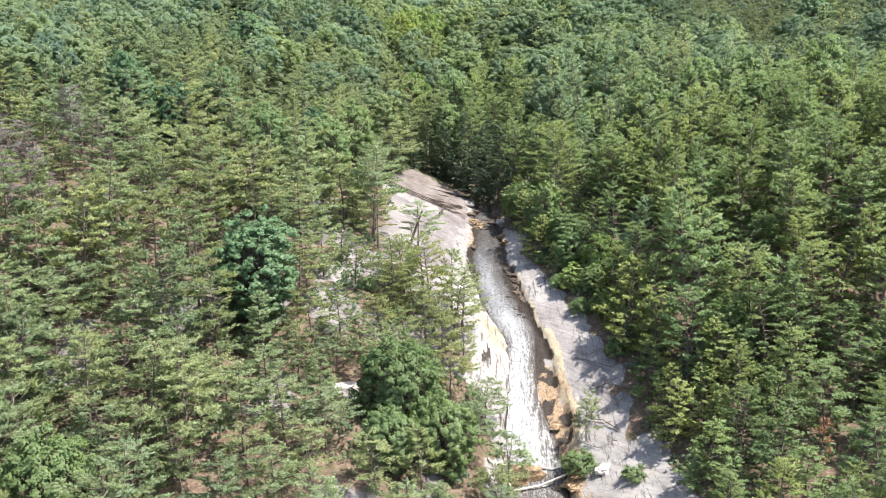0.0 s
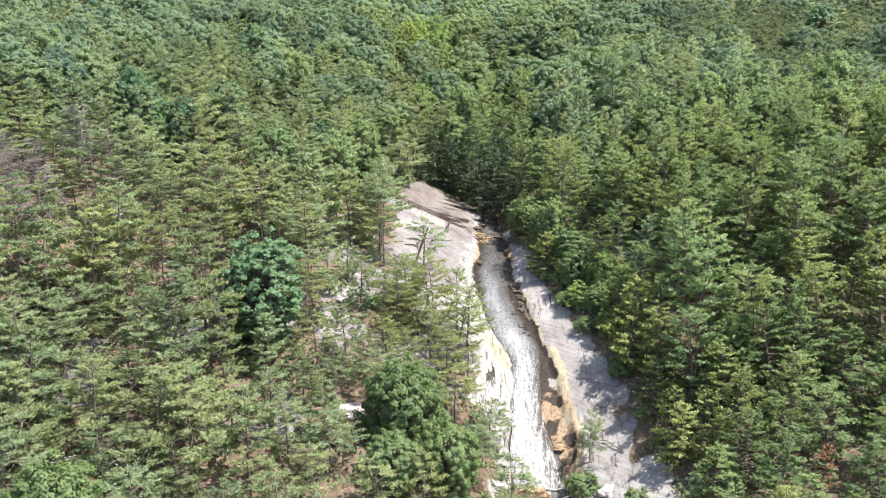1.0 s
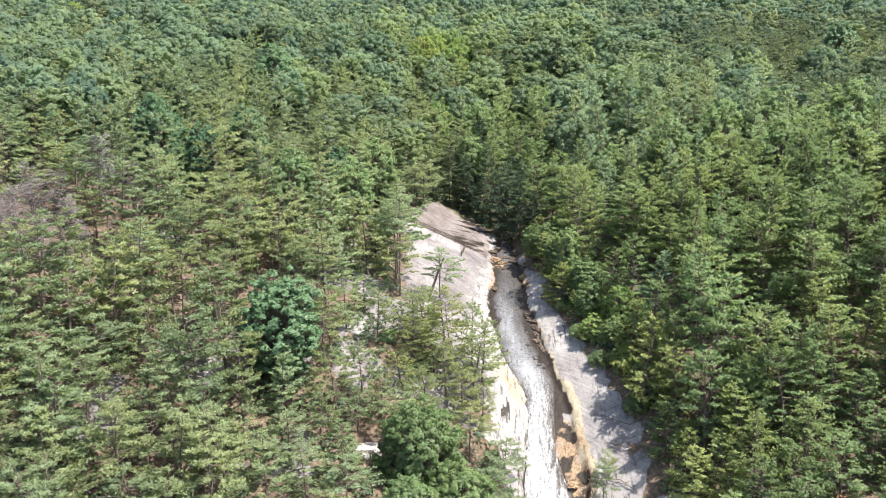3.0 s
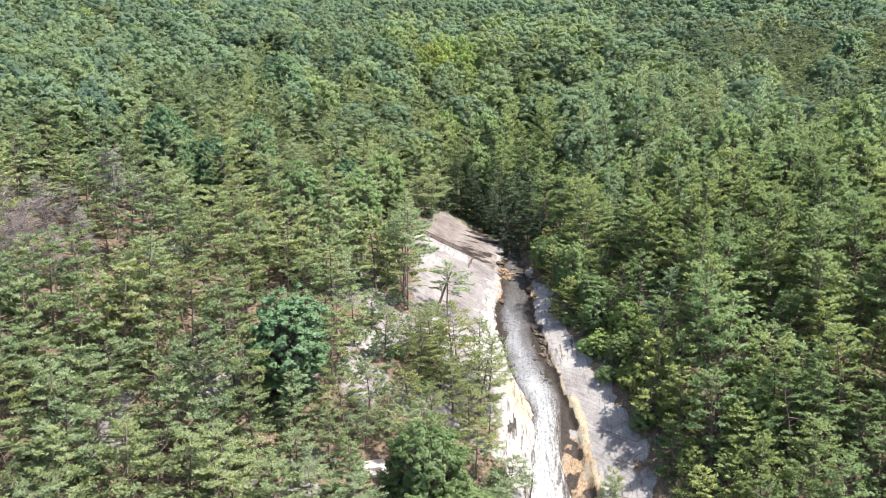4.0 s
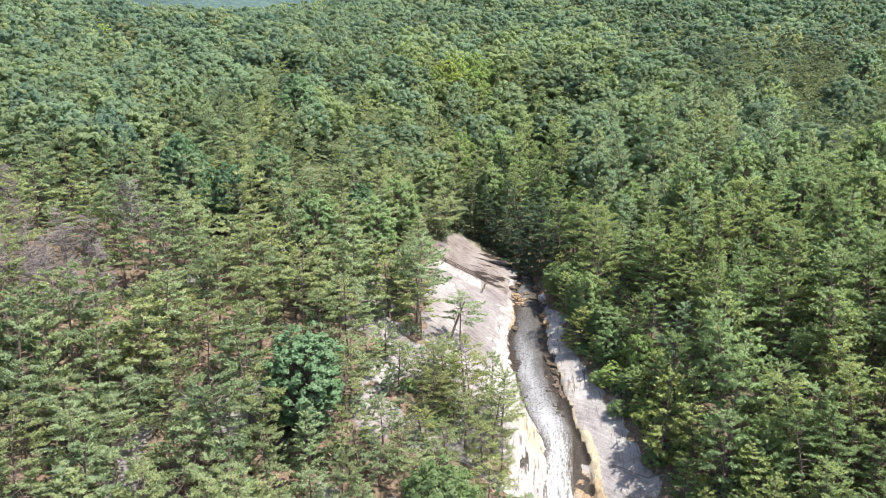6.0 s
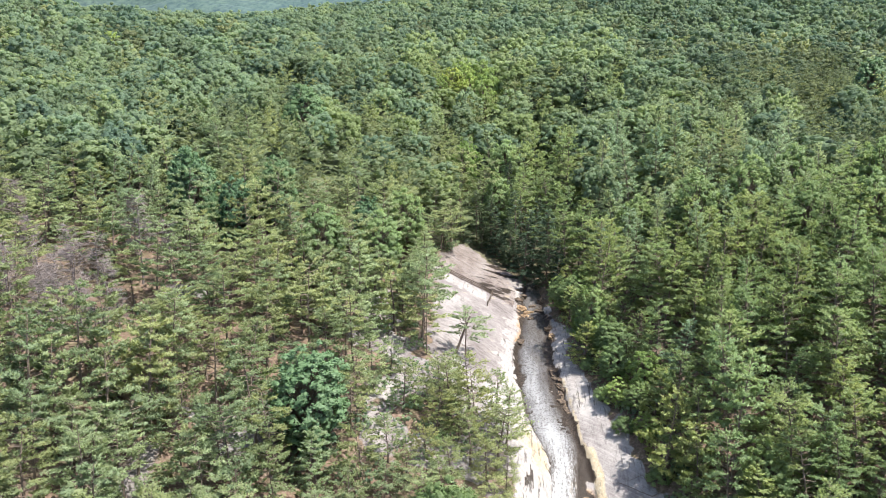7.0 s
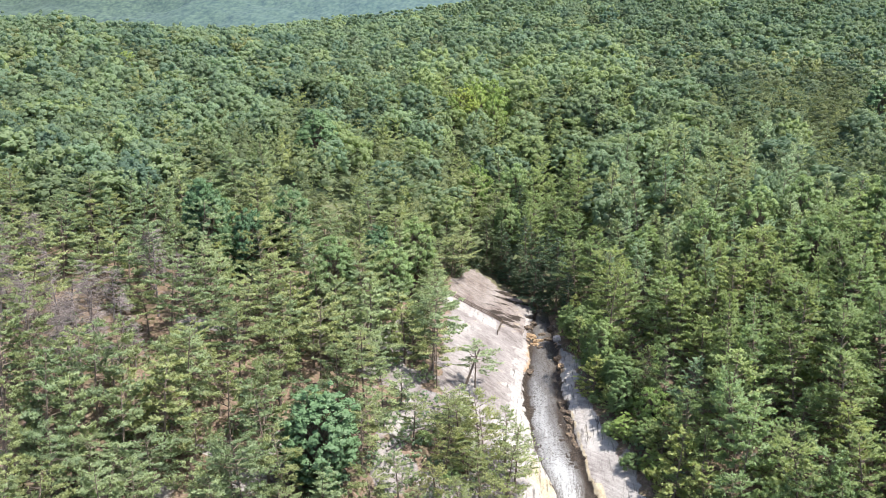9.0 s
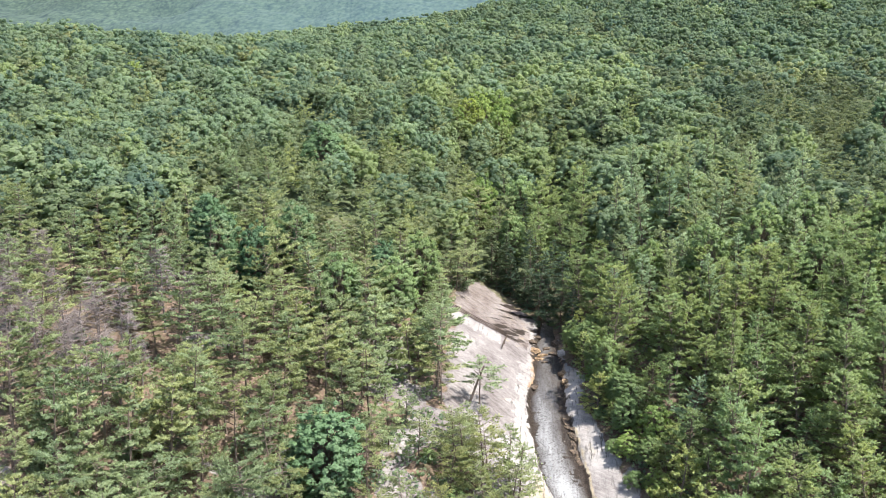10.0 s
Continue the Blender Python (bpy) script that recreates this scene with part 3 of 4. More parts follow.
def pine(rng, h=15.0, bare=0.35, radius=4.6, branches=44, count=1300, cone=0.45, size=0.36, width=0.075, rise=(0.0, 0.5), per=4, sag=0.0, trunk_r=0.19, lean=0.05, snags=14, puff=0.10, fan=0.5, rough=0.32):
    """An open pine: a thin trunk, branches spiralling up it, side twigs, and bunches of needles along the twigs."""
    wood, axis = bent_trunk(rng, h, trunk_r, 6, lean)
    lobe = rng.uniform(1 - rough, 1 + 0.6 * rough, (9, 5))
    twigs = []
    for i in range(branches):
        s = (i + rng.random()) / branches
        z = h * (bare + (0.985 - bare) * s)
        az = (2.4 * i + rng.normal() * 0.5) % (2 * np.pi)
        L = radius * (1 - s) ** cone * (0.6 + 0.4 * min(1.0, s / 0.2)) * rng.uniform(0.6, 1.12) * lobe[int(az / 0.7) % 9, int(s * 4.99)] + 0.3
        out = np.array([np.cos(az), np.sin(az), rise[0] + (rise[1] - rise[0]) * s ** 1.5 + rng.normal() * 0.10])
        side = np.array([-np.sin(az), np.cos(az), rng.normal() * 0.10])
        x0, y0 = axis(z)
        foot = np.array([x0, y0, z])
        curve = 0.05 * rng.uniform(-0.3, 1.3) - sag
        knee = foot + out * L * 0.55 + np.array([0, 0, curve * (0.55 * L) ** 2])
        wood += prism(foot, knee, 0.02 + 0.012 * L, 0.02, 3)
        wood += prism(knee, foot + out * L + np.array([0, 0, curve * L * L]), 0.02, 0.008, 3)
        m = int(3 + L * 2.4)
        for q in range(m):
            t = 0.36 + 0.64 * (q + rng.uniform(0, 1)) / m
            a = foot + out * L * t + np.array([0, 0, curve * (t * L) ** 2])
            g = (1 if q % 2 else -1) * rng.uniform(0.5, 1.3) if q < m - 1 else 0
            d = unit(out * np.array([1, 1, 0.8]) + side * g * fan * 1.6 + np.array([0, 0, 0.12 + rng.normal() * 0.12 - 2 * sag]))
            twigs.append((a, d, (0.35 + 0.30 * L * (1.2 - t)) * rng.uniform(0.6, 1.3)))
    for _ in range(snags):
        z, az = h * rng.uniform(0.12, bare + 0.2), rng.uniform(0, 2 * np.pi)
        x0, y0 = axis(z)
        d, L = np.array([np.cos(az), np.sin(az), rng.uniform(-0.1, 0.3)]), rng.uniform(0.8, 2.4)
        foot = np.array([x0, y0, z])
        wood += prism(foot, foot + d * L, 0.03, 0.012, 3)
        for _ in range(2):
            q = foot + d * L * rng.uniform(0.4, 1)
            wood += prism(q, q + unit(d + 0.6 * rng.normal(size=3)) * rng.uniform(0.4, 1.0), 0.018, 0.008, 3)
    share = count / sum(t[2] for t in twigs)
    at, way = [], []
    for a, d, L in twigs:
        m = int(share * L + rng.random())
        t = rng.uniform(0.1, 1.0, (m, 1))
        at.append(a + d * L * t + rng.normal(size=(m, 3)) * np.array([puff, puff, 0.6 * puff]))
        way.append(np.repeat(d[None], m, 0))
    at, way = np.concatenate(at), np.concatenate(way)
    mid = np.array([0, 0, h * (bare * 0.65 + 0.35)])
    round_ = unit((at - mid) / np.array([radius, radius, h * (1 - bare) * 0.6]))
    soft = unit(0.5 * round_ + np.array([0, 0, 0.6]) + 0.42 * rng.normal(size=at.shape))
    return np.array(wood), bunches(rng, at, way, soft, size, width, per)


def dead_tree(rng, h=13.0):
    wood, axis = bent_trunk(rng, h, 0.17, 6)
    for i in range(60):
        s = rng.uniform(0.25, 0.98)
        z, az = h * s, rng.uniform(0, 2 * np.pi)
        L = 2.6 * (1 - s) ** 0.5 * rng.uniform(0.5, 1.1) + 0.4
        x0, y0 = axis(z)
        d = np.array([np.cos(az), np.sin(az), rng.uniform(-0.05, 0.4)])
        a = np.array([x0, y0, z])
        wood += prism(a, a + d * L, 0.05, 0.018, 3)
        for _ in range(9):
            t = rng.uniform(0.3, 1)
            e = unit(d + rng.normal(size=3) * 0.6)
            wood += prism(a + d * L * t, a + d * L * t + e * rng.uniform(0.4, 1.3), 0.026, 0.012, 3)
    return np.array(wood)


def clump(rng, c, r):
    """A rough dense mass of leaves of twenty faces."""
    g = (1 + 5 ** 0.5) / 2
    v = unit(np.array([(-1, g, 0), (1, g, 0), (-1, -g, 0), (1, -g, 0), (0, -1, g), (0, 1, g), (0, -1, -g), (0, 1, -g), (g, 0, -1), (g, 0, 1), (-g, 0, -1), (-g, 0, 1)]))
    f = np.array([(0, 11, 5), (0, 5, 1), (0, 1, 7), (0, 7, 10), (0, 10, 11), (1, 5, 9), (5, 11, 4), (11, 10, 2), (10, 7, 6), (7, 1, 8), (3, 9, 4), (3, 4, 2), (3, 2, 6), (3, 6, 8), (3, 8, 9), (4, 9, 5), (2, 4, 11), (6, 2, 10), (8, 6, 7), (9, 8, 1)])
    q = v * rng.uniform(0.72, 1.15, (12, 1)) * np.array([1, 1, 0.85]) * r
    n = unit(q[f].mean(1) + np.array([0, 0, 0.3 * r]))
    return np.concatenate([q[f] + c, n[:, None]], 1)


def broadleaf(rng, h=18.0, radius=4.6, bottom=0.3, lumps=26, count=2600, size=0.40, trunk_r=0.24, lump=(0.20, 0.32), reach=(0.6, 1.0), jitter=0.4, clumps=0.0, low=-0.6, bold=0.75, shell=(0.65, 1.25)):
    """A rounded hardwood: forked limbs carry lumps of leaves, dense outside, with dark gaps between."""
    wood, axis = bent_trunk(rng, h * 0.8, trunk_r, 6)
    mid, half = h * (1 + bottom) / 2, h * (1 - bottom) / 2
    bulge = rng.uniform(0.8, 1.15, (7, 4))
    at, nn, solid = [], [], []
    for k in range(lumps):
        up = 1 - (1 - low) * (k + rng.random()) / lumps
        az = (2.4 * k + rng.normal() * 0.3) % (2 * np.pi)
        flat = (1 - up * up) ** 0.5
        d = np.array([np.cos(az) * flat, np.sin(az) * flat, up])
        q = rng.uniform(*reach) * bulge[int(az / 0.9) % 7, int((up + 1) * 1.99)]
        r = radius * rng.uniform(*lump)
        c = np.array([d[0] * radius * q, d[1] * radius * q, mid + d[2] * half * q - 0.5 * r])
        m = int(count / lumps * (r / (0.5 * (lump[0] + lump[1]) * radius)) ** 2)
        v = unit(rng.normal(size=(m, 3)) + 0.7 * d + np.array([0, 0, 0.45]))
        at.append(c + v * r * rng.uniform(*shell, (m, 1)) * np.array([1, 1, 0.85]))
        nn.append(bold * v + 0.6 * d + np.array([0, 0, 0.35]))
        if clumps:
            solid.append(clump(rng, c, r * clumps))
        z0 = max(h * max(bottom, 0.05) * 0.8, c[2] - half * 0.7)
        x0, y0 = axis(min(z0, h * 0.75))
        wood += prism((x0, y0, min(z0, h * 0.75)), c, 0.07, 0.02, 3)
    green = leaves(rng, np.concatenate(at), np.concatenate(nn), size, jitter)
    return np.array(wood), np.concatenate([green] + solid) if solid else green


# ---- forest ----
RNG = np.random.default_rng(7)


def part(name, mesh, parent, label=""):
    ob = new(name, mesh)
    ob.parent = parent
    return tagged(ob, label) if label else ob


def tree_model(kind, label, category, group, wood, crown, leaf_mat, bark_mat):
    root = new(kind)
    root.empty_display_size = 1.0
    part("trunk", soup(kind + "_trunk", wood, bark_mat), root)
    if crown is not None:
        part("crown", soup(kind + "_crown", crown, leaf_mat), root)
    root.location = (0, 0, -900)
    return tagged(root, label, category, group)


SCRUB = ("scrub_pine_tree", "open yellow-green scrub pine with spreading branches and thin trunk", "pine tree", "pines on the granite slope")
DARK = ("shortleaf_pine_tree", "dense dark-green pine with layered branches", "pine tree", "pines beside the waterfall")
HARD = ("hardwood_tree", "mid-green hardwood tree with a lumpy crown", "hardwood tree", "hardwoods in the forest")


def scrub_pine(count, branches, size, width, snags):
    return pine(RNG, 15, RNG.uniform(0.26, 0.44), RNG.uniform(4.5, 5.7), branches, count, RNG.uniform(0.25, 0.55), size, width, (-0.02, 0.38), snags=snags, lean=0.06, puff=0.13, fan=0.6, per=6)


MODELS = {
    "pine": [tree_model(*SCRUB, *scrub_pine(900, 28, 0.47, 0.076, 22), M_PINE, M_BARK) for _ in range(8)],
    "near_pine": [tree_model(*SCRUB, *scrub_pine(1450, 32, 0.43, 0.058, 24), M_PINE, M_BARK) for _ in range(7)],
    "low_pine": [tree_model("scrub_pine_tree", "bushy yellow-green scrub pine branched down to the ground", "pine tree", "pines on the granite slope",
                            *pine(RNG, 11, 0.06, RNG.uniform(3.2, 4.0), 40, 1150, RNG.uniform(0.4, 0.6), 0.46, 0.074, (-0.02, 0.5), per=6, snags=4, puff=0.14, fan=0.6), M_PINE, M_BARK) for _ in range(4)],
    "young_pine": [tree_model("young_pine_tree", "feathery pale yellow-green young pine on the rock", "pine tree", "young pines beside the falls",
                              *pine(RNG, 9, RNG.uniform(0.15, 0.3), RNG.uniform(2.8, 3.6), 34, 1150, RNG.uniform(0.35, 0.6), 0.32, 0.055, (0.05, 0.6), puff=0.14), M_PINE_PALE, M_BARK) for _ in range(4)],
    "dark_pine": [tree_model(*DARK, *pine(RNG, 18, RNG.uniform(0.14, 0.30), RNG.uniform(4.6, 5.7), RNG.integers(48, 60), 1450, RNG.uniform(0.35, 0.7), 0.47, 0.084, (-0.02, 0.7), lean=0.05, per=6, snags=16, puff=0.16), M_PINE_DARK, M_BARK) for _ in range(8)],
    "edge_pine": [tree_model("shortleaf_pine_tree", "mid-green pine branched down to the ground", "pine tree", "pines beside the waterfall",
                             *pine(RNG, 14, 0.03, RNG.uniform(3.8, 4.6), RNG.integers(52, 62), 1400, RNG.uniform(0.5, 0.8), 0.45, 0.082, (-0.08, 0.7), lean=0.05, per=6, snags=2, puff=0.16), M_PINE_EDGE, M_BARK) for _ in range(4)],
    "white_pine": [tree_model("white_pine_tree", "tall pale blue-green white pine with feathery branches", "pine tree", "white pines in the forest",
                              *pine(RNG, 22, 0.18, 4.4, 52, 1400, 0.7, 0.55, 0.085, (0.15, 1.1), puff=0.15), M_WHITE_PINE, M_BARK) for _ in range(4)],
    "hemlock": [tree_model("hemlock_tree", "dark conical hemlock over the shaded creek", "conifer tree", "hemlocks over the creek",
                           *pine(RNG, 19, 0.06, 4.8, 80, 2500, 0.75, 0.42, 0.085, (-0.12, 0.3), per=6, sag=0.03, snags=2), M_HEMLOCK, M_BARK) for _ in range(2)],
    "oak": [tree_model("oak_tree", "dense deep-green oak with a rounded crown", "oak tree", "oaks among the pines",
                       *broadleaf(RNG, 18, 4.4, 0.02, 400, 11000, 0.24, lump=(0.09, 0.17), reach=(0.72, 1.0), jitter=0.6, clumps=0.8, low=-0.9), M_OAK, M_BARK) for _ in range(3)],
    "broad": [tree_model(*HARD, *broadleaf(RNG, 16, RNG.uniform(3.8, 4.8), 0.12, 260, 8500, 0.25, lump=(0.09, 0.18), reach=(0.6, 1.0), jitter=0.65, clumps=0.7, low=-0.85), M_BROAD, M_BARK) for _ in range(4)],
    "bright": [tree_model("streamside_tree", "bright yellow-green leafy tree at the creek's edge", "hardwood tree", "bright trees by the creek",
                          *broadleaf(RNG, 10, 3.2, 0.0, 180, 6500, 0.22, 0.12, lump=(0.08, 0.17), reach=(0.5, 1.0), jitter=0.75, clumps=0.6, low=-0.9), M_BRIGHT, M_BARK) for _ in range(3)],
    "spreading": [tree_model("hardwood_tree", "broad mid-green hardwood with a spreading crown beside the falls", "hardwood tree", "hardwoods in the forest",
                             *broadleaf(RNG, 12, 5.4, -0.05, 330, 15000, 0.23, lump=(0.07, 0.15), reach=(0.65, 1.0), jitter=0.5, clumps=0.7, low=-0.9), M_MID, M_BARK) for _ in range(2)],
    "shrub": [tree_model("shrub", "low olive-green shrub on the granite", "shrub", "shrubs beside the falls",
                         *broadleaf(RNG, 3.4, 2.1, -0.1, 40, 1500, 0.20, 0.06, clumps=0.6), M_MID, M_BARK) for _ in range(2)],
    "dead": [tree_model("dead_pine_tree", "bare grey-purple dead pine with brittle twigs", "dead tree", "dead pines on the slope",
                        dead_tree(RNG), None, None, M_DEAD) for _ in range(4)],
    "rusty": [tree_model("dying_pine_tree", "small dying pine with rust-red needles", "pine tree", "dying pines",
                         *pine(RNG, 8, 0.2, 1.8, 24, 260, 0.7), M_RUST, M_BARK) for _ in range(1)],
}
HEIGHT = {"pine": 15, "near_pine": 15, "low_pine": 11, "young_pine": 9, "dark_pine": 18, "edge_pine": 14, "white_pine": 22, "hemlock": 19, "oak": 18, "broad": 16, "bright": 10, "dead": 13, "rusty": 8, "shrub": 3.4, "spreading": 12}
USED = set()
TAKEN = {}


def plant(kind, x, y, height, wide=1.0, turn=None):
    """A tree of that kind and height at a place on the ground."""
    model = MODELS[kind][RNG.integers(len(MODELS[kind]))]
    k = height / HEIGHT[kind]
    turn = RNG.uniform(0, 360) if turn is None else turn
    m = pose(x, y, ground_z(x, y) - 0.15, RNG.normal() * 2, RNG.normal() * 2, turn)
    if model.name in USED:
        ob = copy_thing(model, m)
    else:
        USED.add(model.name)
        ob = model
        ob.matrix_basis = m
    kw = max(k, k ** 0.6) * wide
    ob.scale = (kw, kw, k)
    TAKEN.setdefault((int(x // 6), int(y // 6)), []).append((x, y))
    return ob


def room(x, y, gap):
    i, j = int(x // 6), int(y // 6)
    return all((x - a) ** 2 + (y - b) ** 2 > gap * gap for di in (-1, 0, 1) for dj in (-1, 0, 1) for a, b in TAKEN.get((i + di, j + dj), ()))


# trees that stand out: kind, x, y, height of the top in the world, width
for kind, x, y, top, wide in [
    ("oak", -26.5, 111.0, 40.2, 1.32), ("pine", -4.5, 147.5, 35.5, 1.25), ("spreading", -5.5, 95.5, 27.5, 1.0), ("spreading", 0, 91, 21.5, 0.9), ("spreading", -6.5, 87.5, 21.5, 0.9), ("near_pine", 3.5, 95, 20.6, 1.0),
    ("young_pine", -8, 126.5, 33, 1.1), ("young_pine", 3.2, 121, 29.5, 1.0), ("young_pine", -2.5, 115.5, 28, 1.1), ("young_pine", -2, 121, 32.5, 1.1), ("young_pine", 1.5, 117, 28.5, 1.1), ("young_pine", -6, 123, 33.5, 1.1), ("young_pine", -3, 125.5, 33.5, 1.1), ("young_pine", 1.5, 124, 31, 1.0), ("young_pine", -8, 118, 31, 1.1), ("young_pine", 0, 113, 25.5, 1.1), ("young_pine", -5, 110, 26.5, 1.1), ("young_pine", -4.5, 119, 30, 1.1), ("young_pine", 3.0, 112, 22.5, 0.9), ("young_pine", -9, 113, 27.5, 1.1),
    ("near_pine", -34, 99, 37.5, 1.0), ("near_pine", -41, 99, 33.6, 1.1), ("near_pine", -39, 84, 31.4, 1.0), ("near_pine", -54, 99, 34.5, 1.1), ("spreading", -38, 72, 26, 0.9),
    ("bright", 22.0, 134.5, 27.0, 1.1), ("bright", 25.6, 124.5, 25.0, 1.1), ("broad", 20, 153, 38, 0.8), ("bright", 18.5, 158, 31, 0.9), ("dark_pine", 22, 158, 47.6, 1), ("dark_pine", 26, 143, 36.5, 1)]:
    plant(kind, x, y, top - ground_z(x, y), wide)
for kind, x, y, top, wide in [
    ("broad", 25, 131, 27.5, 0.9), ("dark_pine", 30.5, 125, 36, 1.0), ("dark_pine", 29, 138, 40, 1.0), ("broad", 20.5, 151, 33, 1.0), ("broad", 23, 147, 34, 1.1), ("broad", 22.5, 140, 31.5, 1.0), ("dark_pine", 24.5, 151, 37, 0.8), ("broad", 19, 157, 33.5, 0.9), ("dark_pine", 25, 141, 33, 1.0), ("broad", 18, 164, 34, 0.8), ("dark_pine", 20.5, 143, 28.5, 1.0), ("broad", 21.5, 147, 33, 0.9),
    ("dark_pine", 36, 113, 39.5, 1), ("dark_pine", 37, 119, 42, 1), ("dark_pine", 39, 137, 48, 1), ("dark_pine", 32, 147, 48.5, 1),
    ("dark_pine", 45, 99, 27.5, 1.1), ("dark_pine", 52, 103, 29.5, 1.1), ("near_pine", -26, 92, 26, 1.2), ("near_pine", -18.5, 88, 25, 1.1), ("near_pine", -21, 80, 22.5, 1.1),
    ("white_pine", 48, 191, 64.5, 1), ("white_pine", 43, 188, 62, 1), ("white_pine", 33, 199, 63, 1), ("white_pine", 40, 203, 65, 1), ("white_pine", 51, 201, 66, 1), ("white_pine", 60, 197, 64, 1), ("white_pine", 46, 212, 68, 1), ("white_pine", 57, 210, 68, 1), ("white_pine", 27, 212, 62, 1), ("white_pine", 54, 186, 61, 1), ("white_pine", -71, 162, 62, 1), ("white_pine", -77, 167, 63, 1), ("white_pine", -79, 159, 60, 1), ("white_pine", -82, 172, 64, 1), ("oak", -61, 168, 62.5, 0.9),
    ("oak", -65, 171, 62.5, 0.9), ("oak", -54, 166, 57, 0.9), ("rusty", 43.5, 87, 20.5, 0.8)]:
    plant(kind, x, y, top - ground_z(x, y), wide)
for kind, x, y, top, wide in [
    ("dead", -66, 133, 47, 1.2), ("dead", -69, 130, 45, 1.2), ("dead", -62, 128, 43, 1.2), ("dead", -72, 133, 50, 1.2), ("dead", -75, 130, 47, 1.2), ("dead", -78, 137, 48, 1.2), ("dead", -68, 127, 45, 1.2), ("dead", -63, 122, 42, 1.2), ("dead", -70, 138, 51, 1.2),
    ("oak", -54, 234, 74, 1.1), ("dark_pine", 9, 240, 57, 1.0), ("dark_pine", 14, 233, 55, 1.0), ("broad", 3, 246, 58, 1.0), ("pine", -2, 237, 53, 1.0), ("pine", -3.5, 229, 49, 1.0), ("hemlock", 4, 233, 53, 1.0), ("white_pine", -1, 252, 60, 1.0), ("dark_pine", 9, 224, 53, 1.0), ("pine", -12.8, 202.5, 44.5, 1.3), ("pine", -10.5, 209, 46, 1.3), ("pine", -8.5, 218, 47, 1.0), ("pine", -15, 198.5, 43.5, 1.2), ("pine", -17.5, 193, 42, 1.1), ("low_pine", -15.8, 189, 42.5, 1.2), ("low_pine", -16.6, 181, 41.5, 1.2), ("low_pine", -17.2, 173, 40.5, 1.2), ("low_pine", -17.6, 165, 39.5, 1.2), ("low_pine", -17.4, 157, 38.5, 1.1), ("low_pine", -12.2, 204.5, 40.5, 1.1), ("pine", -15, 212, 49, 1.0), ("pine", -10, 226, 53, 1.0), ("pine", -9.5, 236, 56, 1.0), ("dark_pine", 15, 222, 51, 1.0),
    ("hemlock", 10.5, 203, 47, 1.0), ("hemlock", 1, 211, 44, 0.9), ("hemlock", 4.5, 204, 42, 0.8), ("hemlock", 8, 197.5, 45.8, 0.9), ("dark_pine", 8, 217, 51, 1.0), ("hemlock", 6.5, 210, 48, 1.0), ("hemlock", 13, 190, 41, 0.9), ("hemlock", 13.5, 197, 46, 1.0), ("broad", 1, 226, 51, 0.9), ("dark_pine", 16, 213, 50, 1.0), ("dark_pine", 21, 231, 62, 1.1), ("dark_pine", 20, 222, 56, 1.0), ("dark_pine", 19, 241, 60, 1.0), ("dark_pine", 12, 250, 60, 1.0), ("dark_pine", 21, 252, 62, 1.0), ("dark_pine", 20, 206, 50, 1.0), ("hemlock", -2.8, 212.2, 39.5, 1.1), ("hemlock", 1.8, 207.8, 38.5, 1.1), ("hemlock", -7.5, 214.8, 39, 1.1), ("hemlock", 5.5, 203, 36, 1.0), ("hemlock", 0, 214.5, 46, 1.0), ("hemlock", -4, 217, 47, 1.0), ("hemlock", 15.5, 184, 39, 0.9), ("oak", 120, 276, 82, 1.1), ("hemlock", 31.6, 281, 77, 1.1), ("bright", -158, 341, 93, 0.8), ("white_pine", -24.0, 100.5, 31.5, 0.9), ("bright", -8, 243, 59, 0.7), ("bright", -20, 308, 76, 0.8), ("bright", -12, 305, 75, 0.85), ("bright", -4, 308, 76, 0.8), ("bright", -17, 317, 79, 0.85), ("bright", -9, 316, 79, 0.85), ("bright", -1, 318, 79, 0.8), ("bright", -12, 326, 82, 0.85), ("bright", -4, 327, 82, 0.8), ("pine", -3, 226, 52, 1.1)]:
    plant(kind, x, y, top - ground_z(x, y), wide)


for x, y in ((62, 216), (70, 205), (38, 222), (65, 228), (52, 226), (76, 217), (35, 234), (45, 236), (58, 240), (72, 238), (29, 225), (66, 193), (-66, 196), (-72, 204), (-60, 203), (-80, 196)):
    plant("white_pine", x, y, 19 + 4 * math.sin(x * 3.1) ** 2, 1.1)


